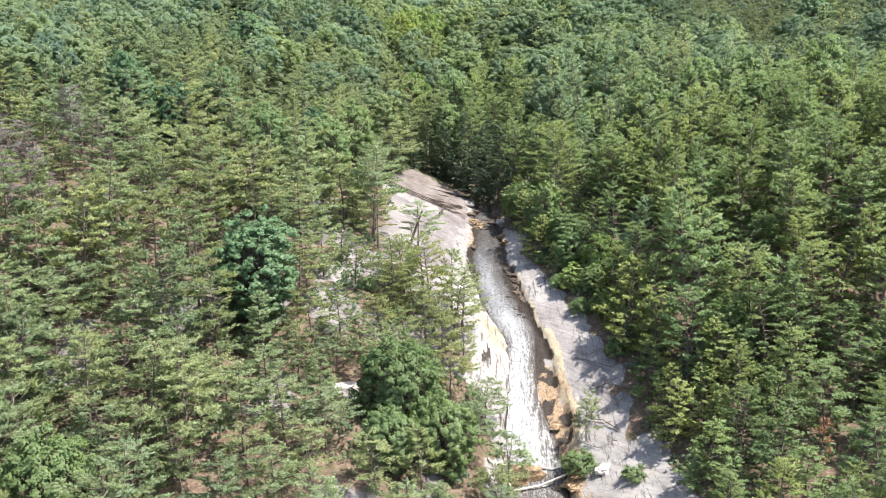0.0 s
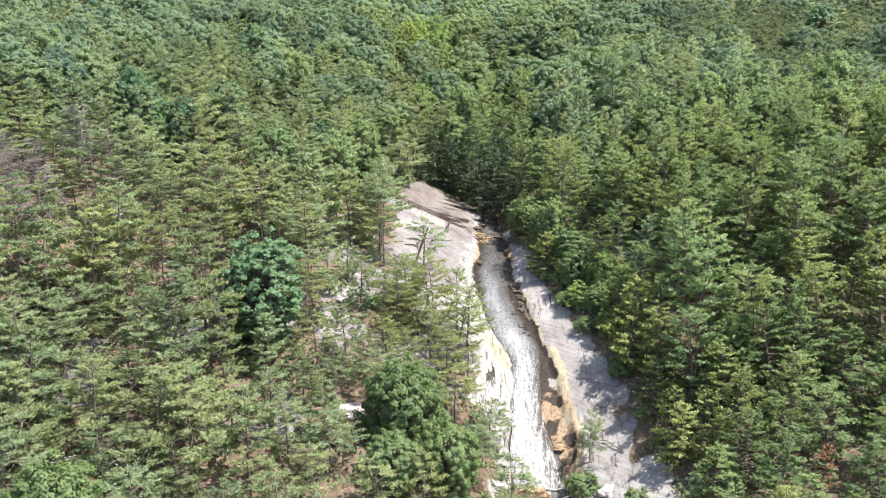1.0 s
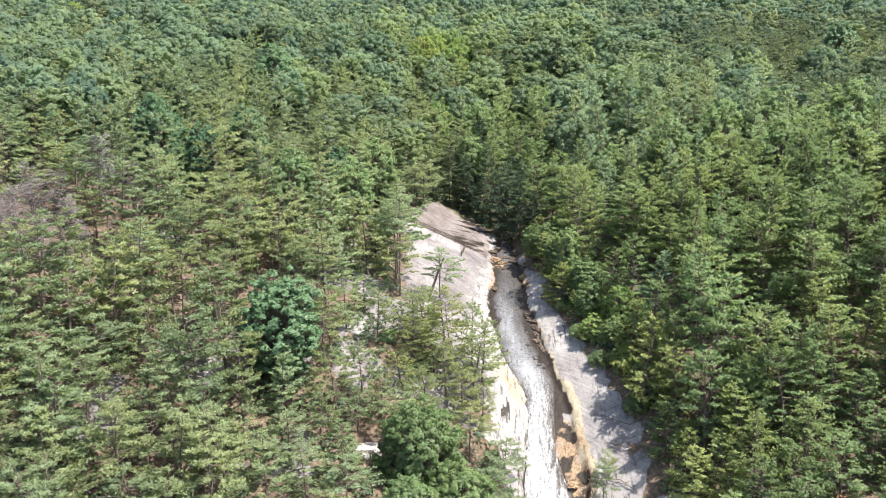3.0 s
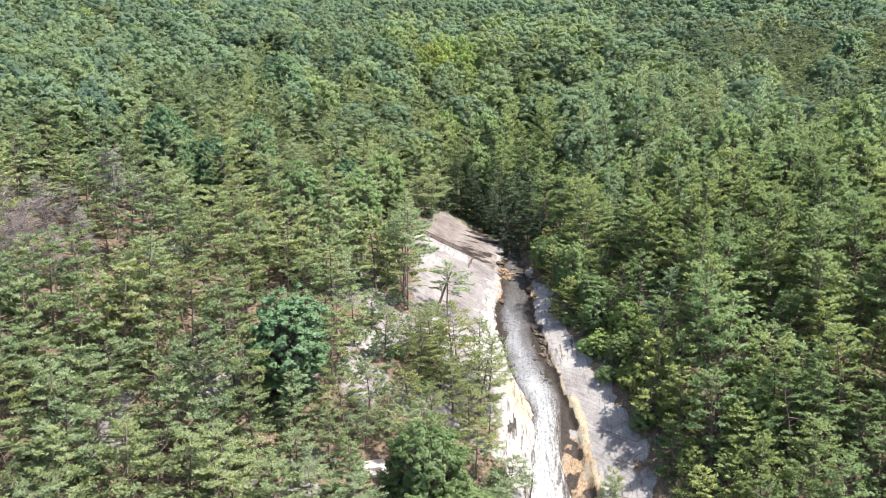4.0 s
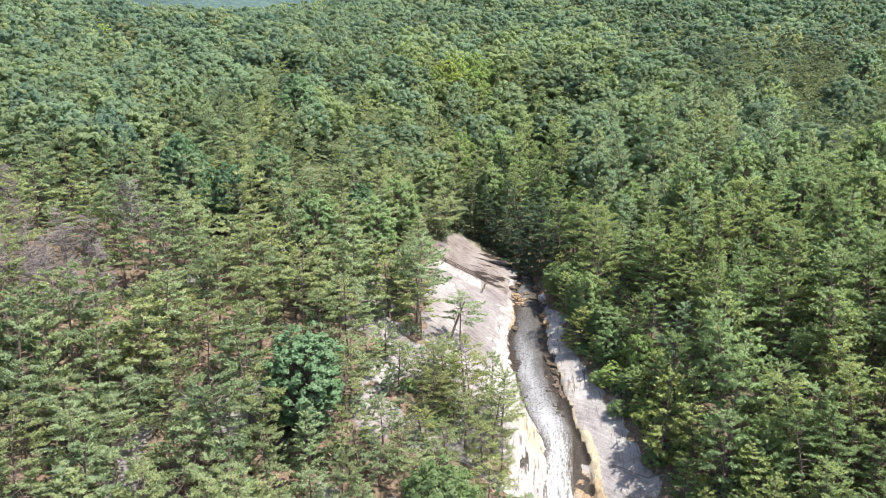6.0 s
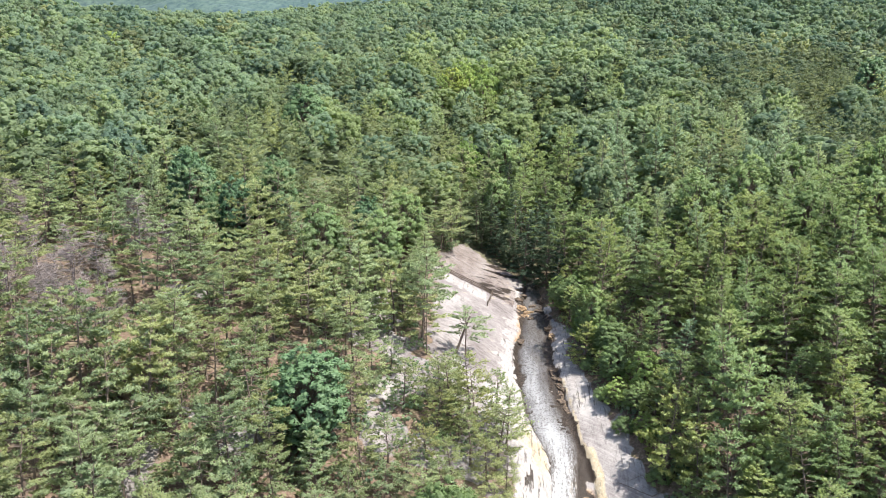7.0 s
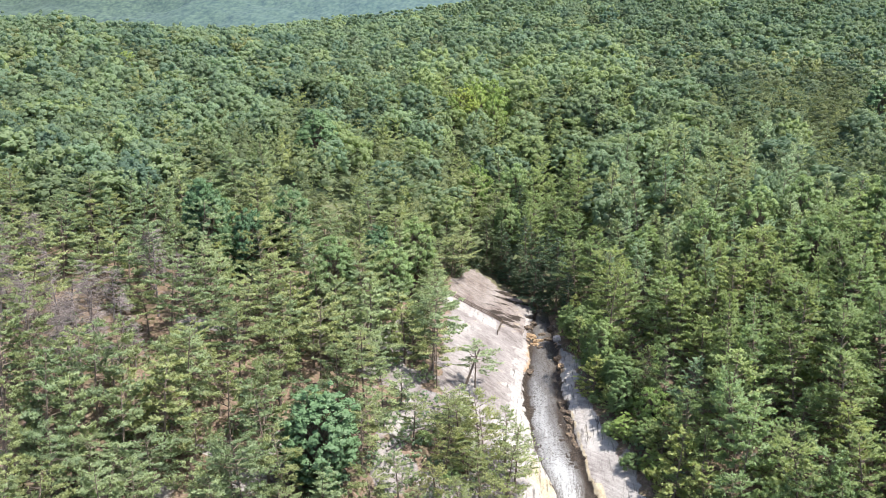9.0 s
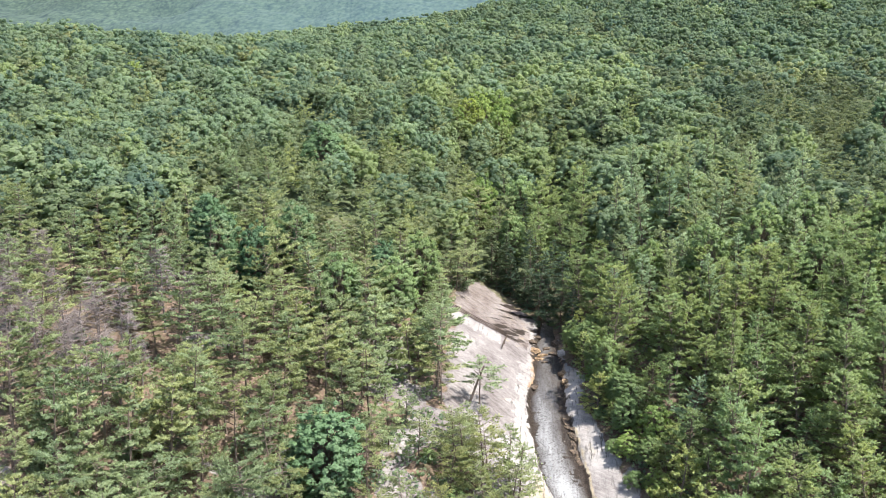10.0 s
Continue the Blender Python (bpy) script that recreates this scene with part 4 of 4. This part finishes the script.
def zone(x, y):
    """Which tree grows at a place, how far from its neighbours, and how tall; None on bare rock."""
    left, right = clearing(y)
    u = x - creek_x(y)
    if 70 < y < 224 and left < u < right or abs(u) < 3 + (y < 110) * 3:
        return None
    r = RNG.random()
    az, d = math.degrees(math.atan2(x, y)), math.hypot(x, y)
    if 66 < d < 98 and abs(az + 26.9) < 1.7 or 78 < d < 102 and abs(az + 7.2) < 1.3 or 160 < d < 187 and abs(az + 10.6) < 0.8:
        return None
    rim_az = -25.9 - (d - 137) * 0.105
    if rim_az - 8 < az < rim_az and 138 < d < 178 and r < 0.42 + 0.7 * fbm(x, y, 0.08, 2):
        return ("dead", 3.4, RNG.uniform(12, 17))
    if u < 0:
        tall = float(np.interp(y, (70, 100, 125, 160, 200), (11.5, 12.5, 13.5, 15.5, 16.5))) * RNG.uniform(0.68, 1.18)
        if y < 118:
            tall *= float(np.interp(x, (-32, -20, -8), (1.15, 0.8, 0.65)))
        if 111 < y < 147 and u > -33:
            return ("pine", 5.6, min(tall, RNG.uniform(6, 11))) if fbm(x + 11, y, 0.15) < -0.05 or r < 0.10 else None
        if y < 160:
            return (("low_pine" if r < 0.17 else "near_pine" if y < 106 else "pine") if r < 0.965 or x > -16 else "broad" if r < 0.975 else "dead", 4.5 if y < 108 else 4.9, tall)
        return ("pine" if r < 0.7 else "broad" if r < 0.84 else "oak" if r < 0.92 else "white_pine", 5.2, tall)
    tall = float(np.interp(y, (70, 95, 110, 130, 200), (9.5, 11.5, 15, 18.5, 18.5))) * RNG.uniform(0.7, 1.14)
    if u < right + 9 and 110 < y < 170:
        tall = min(tall, 14.5 if y > 136 else 12.0)
    if u < right + 5.5 and y < 200 and (r < 0.62 or u < right + 3):
        if y < 126:
            return ("edge_pine", 3.4, RNG.uniform(9, 15) if y > 111 else RNG.uniform(6, 10))
        return ("bright" if r < 0.08 else "broad" if r < 0.35 else "edge_pine", 3.4, min(tall, RNG.uniform(5, 10)))
    if 165 < y and 25 < x < 90:
        return ("white_pine" if r < 0.6 else "dark_pine" if r < 0.8 else "broad", 5.2, tall)
    return ("dark_pine" if r < 0.95 else "white_pine" if r < 0.97 else "broad", 3.9 if y < 112 else 4.4, tall)


for _ in range(9000):
    d = 58 + (195 - 58) * RNG.random() ** 0.6
    az = radians(RNG.uniform(-35.5, 37 if d < 125 else 31))
    x, y = d * math.sin(az), d * math.cos(az)
    z = zone(x, y)
    if z and room(x, y, z[1]):
        plant(z[0], x, y, z[2], RNG.uniform(1.0, 1.3) if z[0] == "dark_pine" else RNG.uniform(0.95, 1.2) if "pine" in z[0] else 1.0)

def far_woods():
    """The forest behind, as two meshes of many small crowns."""
    rng = np.random.default_rng(11)
    hard = [broadleaf(rng, 18, rng.uniform(4.4, 5.6), 0.22, 62, 640, 0.47, 0.2, (0.14, 0.24), (0.7, 1.0), 0.3, 0.85, -0.3, 0.65, (0.8, 1.1))[1] for _ in range(9)]
    hard_far = [broadleaf(rng, 18, rng.uniform(4.8, 6.0), 0.25, 20, 150, 0.74, 0.2, (0.19, 0.31), (0.65, 0.95), 0.3, 0.88, -0.1, 0.65, (0.85, 1.08))[1] for _ in range(9)]
    soft = [pine(rng, 17, 0.25, rng.uniform(3.8, 4.9), 34, 290, rng.uniform(0.35, 0.7), 0.62, 0.16, (0.0, 0.6), 3, puff=0.22)[1] for _ in range(9)]
    soft = [np.concatenate([t] + [clump(rng, np.array([rng.normal() * 0.5, rng.normal() * 0.5, z]), r) for z, r in ((7.0, 1.3), (9.5, 1.2), (12.0, 0.8))]) for t in soft]
    soft_far = [broadleaf(rng, 17, rng.uniform(3.6, 4.6), 0.15, 28, 180, 0.66, 0.2, (0.16, 0.28), (0.45, 1.0), 0.4, 0.85, -0.2, 0.6, (0.8, 1.15))[1] for _ in range(7)]
    grid, sets = {}, ([], [], [], [])
    for k in range(38000):
        d, az = math.sqrt(rng.uniform(185 ** 2, 705 ** 2 if k % 5 < 3 else 330 ** 2)), radians(rng.uniform(-35, 30.5))
        x, y = d * math.sin(az), d * math.cos(az)
        if abs(x - creek_x(y)) < 4 and y < 250:
            continue
        if -11 < x < 24 and 196 < y < 262 or (x + 10) ** 2 / 225 + (y - 315) ** 2 / 200 < 1:
            continue
        left, right = slab_edges(y)
        if y < 228 and left < x - creek_x(y) < right:
            continue
        gap = 5.6 if d < 330 else 6.8 if x > 60 else 7.4
        i, j = int(x // 7), int(y // 7)
        if any((x - a) ** 2 + (y - b) ** 2 < gap * gap for di in (-1, 0, 1) for dj in (-1, 0, 1) for a, b in grid.get((i + di, j + dj), ())) or (d < 350 and not room(x, y, 4.8)):
            continue
        grid.setdefault((i, j), []).append((x, y))
        pines = np.interp(d, (205, 260, 330, 480), (0.62, 0.45, 0.25, 0.08))
        if x > 60:
            pines = np.interp(d, (205, 330, 400, 470), (0.8, 0.8, 0.55, 0.1))
        elif -75 < x < 0:
            pines = np.interp(d, (205, 290, 340, 480), (0.85, 0.7, 0.3, 0.08))
        pines += 0.25 * fbm(x, y, 0.02, 2)
        is_pine = rng.random() < pines
        near = d < 330
        t = (soft if near else soft_far) if is_pine else (hard if near else hard_far)
        t = t[rng.integers(len(t))]
        a, k, kw = rng.uniform(0, 2 * np.pi), rng.uniform(0.72, 1.12), rng.uniform(0.8, 1.55)
        rot = np.array([[np.cos(a) * kw, -np.sin(a) * kw, 0], [np.sin(a) * kw, np.cos(a) * kw, 0], [0, 0, k]])
        tri = placed(t, rot, np.array([x, y, ground_z(x, y)]))
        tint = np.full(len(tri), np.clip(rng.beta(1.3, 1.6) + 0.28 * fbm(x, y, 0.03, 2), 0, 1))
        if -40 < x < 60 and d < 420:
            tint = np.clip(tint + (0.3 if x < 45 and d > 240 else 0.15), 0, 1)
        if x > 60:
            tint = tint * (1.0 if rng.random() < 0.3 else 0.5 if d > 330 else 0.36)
        sets[0 if is_pine else 2].append(tri)
        sets[1 if is_pine else 3].append(tint)
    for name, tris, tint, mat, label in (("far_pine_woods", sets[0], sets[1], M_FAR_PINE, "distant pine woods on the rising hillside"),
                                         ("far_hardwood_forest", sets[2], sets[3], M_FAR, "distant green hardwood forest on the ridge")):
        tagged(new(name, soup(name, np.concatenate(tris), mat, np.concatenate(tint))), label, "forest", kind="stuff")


far_woods()


# ---- distance ----


def build_backdrop():
    """A far wooded mountain, its blue haze put in as a glow."""
    xs, ys = np.arange(-2300, 900, 10.0), np.arange(1900, 3300, 10.0)
    gx, gy = np.meshgrid(xs, ys)
    rise = np.clip((gy - 1950) / 1100, 0, 1)
    gz = 20 + 470 * rise * (1.0 + 0.0001 * gx)
    for i in range(gx.shape[0]):
        for j in range(gx.shape[1]):
            x, y = gx[i, j], gy[i, j]
            gz[i, j] += 110 * rise[i, j] * noise.fractal(Vector((x * 0.003, y * 0.003, 1)), 0.9, 2.0, 3) + 5 * noise.noise(Vector((x * 0.045, y * 0.045, 0)))
    k = np.arange(gx.size).reshape(gx.shape)
    quads = np.stack([k[:-1, :-1], k[:-1, 1:], k[1:, 1:], k[1:, :-1]], -1).reshape(-1, 4)
    me = bpy.data.meshes.new("backdrop")
    me.from_pydata(np.stack([gx, gy, gz], -1).reshape(-1, 3).tolist(), [], quads.tolist())
    m, nt, bsdf, out = material("hazy_mountain_woods")
    p = position(nt)
    crowns = nt.nodes.new("ShaderNodeTexVoronoi")
    crowns.inputs["Scale"].default_value = 0.085
    nt.links.new(position(nt, (1, 0.12, 1.5)), crowns.inputs["Vector"])
    # treetops coloured lighter in the middle, with shade painted into the gaps between
    f = calc(nt, "ADD", calc(nt, "MULTIPLY", crowns.outputs["Distance"], -0.25), noise_tex(nt, 0.09, 6.0, 0.75, position(nt, (1, 0.12, 1.5))))
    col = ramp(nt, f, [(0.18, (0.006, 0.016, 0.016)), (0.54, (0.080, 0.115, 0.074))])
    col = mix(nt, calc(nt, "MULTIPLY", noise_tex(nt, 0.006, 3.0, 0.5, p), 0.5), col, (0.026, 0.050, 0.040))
    nt.links.new(col, bsdf.inputs["Base Color"])
    bsdf.inputs["Roughness"].default_value = 1.0
    # stand-in for aerial haze: a blue glow, stronger towards the right
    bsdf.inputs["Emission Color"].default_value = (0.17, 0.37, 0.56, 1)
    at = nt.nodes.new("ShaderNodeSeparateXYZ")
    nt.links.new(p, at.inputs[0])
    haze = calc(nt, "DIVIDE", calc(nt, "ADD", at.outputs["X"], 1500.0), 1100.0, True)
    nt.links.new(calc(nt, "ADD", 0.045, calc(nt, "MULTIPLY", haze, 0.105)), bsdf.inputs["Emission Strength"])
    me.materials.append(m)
    me.shade_smooth()
    return me


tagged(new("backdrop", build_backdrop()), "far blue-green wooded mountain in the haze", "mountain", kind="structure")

# ---- fence, rocks and fallen wood ----


def box(bm, a, b, w, h, up=Vector((0, 0, 1))):
    """A squared timber from a to b with softened edges."""
    a, b = Vector(a), Vector(b)
    d = (b - a).normalized()
    side = d.cross(up).normalized() if abs(d.dot(up)) < 0.95 else Vector((1, 0, 0))
    top = side.cross(d).normalized()
    ring = []
    for p in (a, b):
        ring.append([bm.verts.new(p + side * x * w / 2 + top * y * h / 2) for x, y in ((-1, -0.7), (-0.7, -1), (0.7, -1), (1, -0.7), (1, 0.7), (0.7, 1), (-0.7, 1), (-1, 0.7))])
    for i in range(8):
        j = (i + 1) % 8
        bm.faces.new((ring[0][i], ring[0][j], ring[1][j], ring[1][i]))
    bm.faces.new(ring[0][::-1])
    bm.faces.new(ring[1])


def timber(name, a, b, w, h, parent, mat, label=""):
    bm = bmesh.new()
    box(bm, a, b, w, h)
    me = bpy.data.meshes.new(name)
    bm.to_mesh(me)
    bm.free()
    me.materials.append(mat)
    return part(name, me, parent, label)


def fence(points, label, height=1.15, rails=(0.35, 0.72, 1.08)):
    root = new("wooden_fence")
    feet = [Vector((x, y, ground_z(x, y))) for x, y in points]
    root.location = feet[0]
    o = feet[0]
    for f in feet:
        timber("post", f - o - Vector((0, 0, 0.3)), f - o + Vector((0.02, 0, height)), 0.15, 0.15, root, M_FENCE)
    for f, g in zip(feet, feet[1:]):
        for r in rails:
            timber("rail", f - o + Vector((0, -0.09, r)), g - o + Vector((0, -0.09, r)), 0.06, 0.15, root, M_FENCE)
    return tagged(root, label, "fence", "fences on the slab")


fence([tuple(FENCE_A + (FENCE_B - FENCE_A) * (k / 5)) for k in range(-1, 6)], "dark weathered wooden fence of three rails across the granite slab")
fence([(0.4, 182.3), (-0.1, 178.9), (-0.6, 175.5)], "dark weathered wooden fence running down the granite slab", 1.1)


def rock_material(name, stops):
    m, nt, bsdf, out = material(name)
    p = position(nt)
    nt.links.new(ramp(nt, noise_tex(nt, 2.2, 8.0, 0.72, p), stops), bsdf.inputs["Base Color"])
    bsdf.inputs["Roughness"].default_value = 0.75
    bump(nt, bsdf, noise_tex(nt, 6.0, 6.0, 0.7, p), 0.6, 0.08)
    return m


M_ROCK = rock_material("pale_granite", [(0.3, (0.25, 0.21, 0.20)), (0.5, (0.48, 0.43, 0.41)), (0.7, (0.66, 0.62, 0.59))])
M_OCHRE = rock_material("ochre_stained_granite", [(0.35, (0.06, 0.04, 0.028)), (0.5, (0.24, 0.155, 0.085)), (0.68, (0.46, 0.36, 0.23))])
M_WET = rock_material("wet_dark_granite", [(0.36, (0.014, 0.010, 0.008)), (0.50, (0.075, 0.052, 0.036)), (0.66, (0.20, 0.15, 0.10))])


def boulder(x, y, size, mat, label, sink=0.35, turn=0.0, seed=0.0, fine=3):
    bm = bmesh.new()
    bmesh.ops.create_icosphere(bm, subdivisions=fine, radius=1.0)
    for v in bm.verts:
        c = v.co.copy()
        n = noise.fractal(c * 0.9 + Vector((seed, 0, 0)), 0.9, 2.0, 4)
        q = max(abs(c.x), abs(c.y), abs(c.z))
        c = c * (0.45 + 0.55 / q) * (1 + 0.34 * n)
        c += Vector((round(c.x * 2.5) / 2.5 - c.x, round(c.y * 2.5) / 2.5 - c.y, round(c.z * 2.5) / 2.5 - c.z)) * 0.5
        v.co = Vector((c.x * size[0] / 2, c.y * size[1] / 2, c.z * size[2] / 2))
    me = bpy.data.meshes.new("boulder")
    bm.to_mesh(me)
    bm.free()
    me.materials.append(mat)
    ob = new("boulder", me)
    ob.matrix_basis = pose(x, y, ground_z(x, y) + size[2] * (0.5 - sink), 0, 0, turn)
    return tagged(ob, label, "rock", "boulders along the creek")


PALE, OCHRE, WET = "pale bare granite boulder", "ochre-stained granite block at the water's edge", "wet dark granite block in the stream"
for k, (x, y, size, mat, label, turn) in enumerate([
    (-12.6, 99.8, (4.0, 2.6, 2.4), M_ROCK, PALE + " among the pines", 20), (-6.0, 216.5, (1.7, 1.2, 0.6), M_ROCK, PALE + " at the top of the slab", -20), (-34.5, 183.7, (2.6, 1.8, 2.0), M_ROCK, PALE + " among the pines", 10),
    (6.9, 180.5, (2.2, 2.4, 1.2), M_OCHRE, OCHRE, 10), (7.6, 177.0, (2.6, 1.4, 0.8), M_OCHRE, OCHRE, -8), (6.4, 184.5, (1.6, 1.8, 1.1), M_WET, WET, 30),
    (9.6, 182.2, (2.0, 1.3, 0.9), M_WET, WET, 15), (12.8, 179.0, (1.8, 2.6, 1.5), M_ROCK, PALE + " beside the stream", 5), (12.6, 169.5, (2.0, 1.7, 1.1), M_OCHRE, OCHRE, 40),
    (8.6, 178.6, (2.4, 1.2, 1.1), M_OCHRE, OCHRE, 20), (10.9, 179.6, (2.2, 1.4, 1.2), M_WET, WET, -15), (8.9, 175.4, (1.8, 1.0, 0.7), M_WET, WET, 5), (12.0, 184.5, (2.2, 1.8, 1.4), M_WET, WET, 35), (7.6, 187.5, (1.8, 1.6, 1.0), M_WET, WET, 10),
    (12.9, 165.0, (1.5, 2.2, 0.9), M_OCHRE, OCHRE, 0), (6.2, 163.0, (1.6, 2.4, 0.8), M_WET, WET, -25)]):
    boulder(x, y, size, mat, label, 0.45, turn, 3.1 * k)
for k, (x, y, size, mat, label, turn) in enumerate([
    (16.4, 109.5, (1.5, 2.6, 0.4), M_OCHRE, OCHRE, -10), (9.6, 102.0, (1.6, 1.2, 0.9), M_OCHRE, OCHRE, 4), (11.5, 102.4, (4.9, 2.0, 3.4), M_OCHRE, "square ochre granite ledge at the foot of the falls", 3), (15.4, 101.2, (1.8, 1.4, 1.0), M_OCHRE, OCHRE, 25),
    (18.0, 100.6, (3.6, 2.6, 1.1), M_OCHRE, OCHRE, 30), (7.0, 99.0, (3.0, 2.4, 1.4), M_ROCK, PALE + " below the falls", -10), (21.5, 100.0, (2.4, 1.8, 1.0), M_ROCK, PALE + " below the falls", 50)]):
    boulder(x, y, size, mat, label, 0.62, turn, 40 + 2.7 * k)


for k in range(7):       # a broken ledge along the right of the chute
    y = 137.0 + 2.3 * k + 0.8 * math.sin(7 * k)
    boulder(creek_x(y) + float(np.interp(y, CREEK[:, 0], CREEK[:, 3])) - 0.2 + 0.45 * math.sin(5 * k), y, (1.4 + 0.6 * math.sin(3 * k), 3.0 + 1.1 * math.cos(4 * k), 0.9), M_WET, "wet dark-brown granite ledge along the chute", 0.72, 10 + 14 * math.sin(9 * k), 80 + 1.9 * k)


def log(points, r0, r1, name, label, mat, twigs=0):
    """A fallen trunk or branch along a bent line, lying on the ground."""
    rng = np.random.default_rng(int(abs(points[0][0] * 100)))
    if r0 < 0.1:        # a branch is crooked
        points = [q for a, b in zip(points, points[1:]) for q in (a, tuple((u + v) / 2 + rng.normal() * k for u, v, k in zip(a, b, (0.45, 0.45, 0.08))))] + [points[-1]]
    p = [np.array((x, y, ground_z(x, y) + lift)) for x, y, lift in points]
    tris = []
    n = len(p) - 1
    for i in range(n):
        tris += prism(p[i], p[i + 1], r0 + (r1 - r0) * i / n, r0 + (r1 - r0) * (i + 1) / n, 7)
    for _ in range(twigs):
        i = rng.integers(n)
        a = p[i] + (p[i + 1] - p[i]) * rng.random()
        d = unit(rng.normal(size=3) + (p[-1] - p[0]) * 0.15)
        d[2] = abs(d[2])
        tris += prism(a, a + d * rng.uniform(0.6, 2.0), r1 * 0.7, r1 * 0.25, 3)
    return tagged(new(name, soup(name, np.array(tris), mat)), label, "log" if r0 > 0.1 else "branch", "fallen wood")


log([(5.8, 98.6, 0.3), (9.5, 99.8, 0.7), (13, 100.6, 0.8), (17.2, 101.8, 0.5)], 0.20, 0.13, "fallen_log", "bleached white log across the foot of the falls", M_LOG)
log([(12.0, 103.4, 0.5), (15.0, 102.8, 0.5), (17.6, 102.2, 0.4)], 0.13, 0.08, "fallen_log", "bleached white branch leaning on the ledge", M_LOG)
log([(-17.5, 119.5, 0.2), (-14, 125, 0.3), (-10.5, 131, 0.2)], 0.17, 0.10, "fallen_log", "grey fallen trunk on the granite slab", M_DEAD, 3)
log([(-16.6, 119.0, 0.2), (-13, 125, 0.3), (-9.6, 130.6, 0.2)], 0.15, 0.09, "fallen_log", "grey fallen trunk on the granite slab", M_DEAD, 3)
log([(24.5, 104.5, 0.3), (22.5, 107, 0.4), (19.5, 108.5, 0.2)], 0.09, 0.04, "fallen_branch", "dark dead branch on the granite", M_BARK, 8)
log([(27.0, 109, 0.6), (24.0, 111.5, 0.5), (21.0, 114, 0.2)], 0.08, 0.03, "fallen_branch", "dark dead branch on the granite", M_BARK, 8)
log([(26.5, 115, 0.6), (23.5, 116, 0.4), (20.5, 118.5, 0.2)], 0.08, 0.03, "fallen_branch", "dark dead branch on the granite", M_BARK, 8)
for k in range(7):
    x, y = 21.5 + 0.9 * k + 1.4 * math.sin(4 * k), 103 + 3.3 * k
    log([(x + 2.2, y, 0.5), (x, y + 1.2 * math.sin(2 * k), 0.35), (x - 2.4, y + 1.0 + 1.6 * math.cos(3 * k), 0.15)], 0.06, 0.025, "fallen_branch", "dark dead branch on the granite", M_BARK, 9)
log([(-6.4, 146.6, -0.2), (-4.9, 147.1, 4.6), (-3.7, 147.5, 8.0)], 0.27, 0.15, "snag", "dark leaning dead trunk on the slab", M_BARK, 4)
log([(-31.5, 98, 0.4), (-28.5, 98.6, 0.5), (-26.0, 98.2, 0.4)], 0.13, 0.08, "fallen_log", "brown fallen log on the needle litter", M_DEAD, 4)
for k in range(9):
    x, y = -48.5 + 1.2 * k + 0.7 * math.sin(3 * k), 84.5 + 1.2 * math.cos(2.3 * k)
    log([(x, y, 0.3 + 0.1 * (k % 3)), (x + 2.2, y + 0.8, 0.5), (x + 4.5, y + 1.4 + math.sin(k), 0.4)], 0.14, 0.07, "fallen_log", "pale weathered fallen log in a heap", M_LOG if k % 2 else M_DEAD, 3)


def undergrowth():
    """Low bushes on the forest floor."""
    rng = np.random.default_rng(23)
    shapes = [broadleaf(rng, 2.0, 1.1, 0.0, 7, 38, 0.40, 0.03)[1] for _ in range(5)]
    tris, tint = [], []
    for _ in range(4600):
        d, az = 60 + 160 * rng.random() ** 0.7, radians(rng.uniform(-34, 30))
        x, y = d * math.sin(az), d * math.cos(az)
        left, right = slab_edges(y)
        if 70 < y < 224 and left - 0.3 < x - creek_x(y) < right + 0.6 or abs(x - creek_x(y)) < 4:
            continue
        if fbm(x, y, 0.08, 2) < (-0.5 if y < 135 else -0.25):
            continue
        a, k = rng.uniform(0, 6.28), rng.uniform(0.5, 1.25)
        rot = np.array([[np.cos(a), -np.sin(a), 0], [np.sin(a), np.cos(a), 0], [0, 0, 1]]) * k
        t = placed(shapes[rng.integers(5)], rot, np.array([x, y, ground_z(x, y) - 0.1]))
        tris.append(t)
        tint.append(np.full(len(t), rng.random()))
    tagged(new("undergrowth", soup("undergrowth", np.concatenate(tris), M_FAR, np.concatenate(tint))), "low green bushes on the forest floor", "bushes", kind="stuff")


undergrowth()
for x, y, top, wide in ((18.6, 101.6, 3.2, 1.2), (24.4, 96.0, 2.0, 1.0), (26.5, 117, 2.6, 1.0), (22.6, 128, 2.8, 1.0), (20.4, 137, 2.6, 1.0), (18.6, 147, 2.4, 1.0), (-12, 124, 2.0, 1.0), (-7, 117, 2.2, 1.0)):
    plant("shrub", x, y, top, wide)
for x, y, top, wide in ((20.0, 105.5, 6.5, 0.8), (21.2, 108.5, 4.5, 0.8)):
    plant("pine", x, y, top, wide)
for models in MODELS.values():
    for o in models:
        if o.name not in USED:
            for c in list(o.children):
                bpy.data.objects.remove(c)
            bpy.data.objects.remove(o)
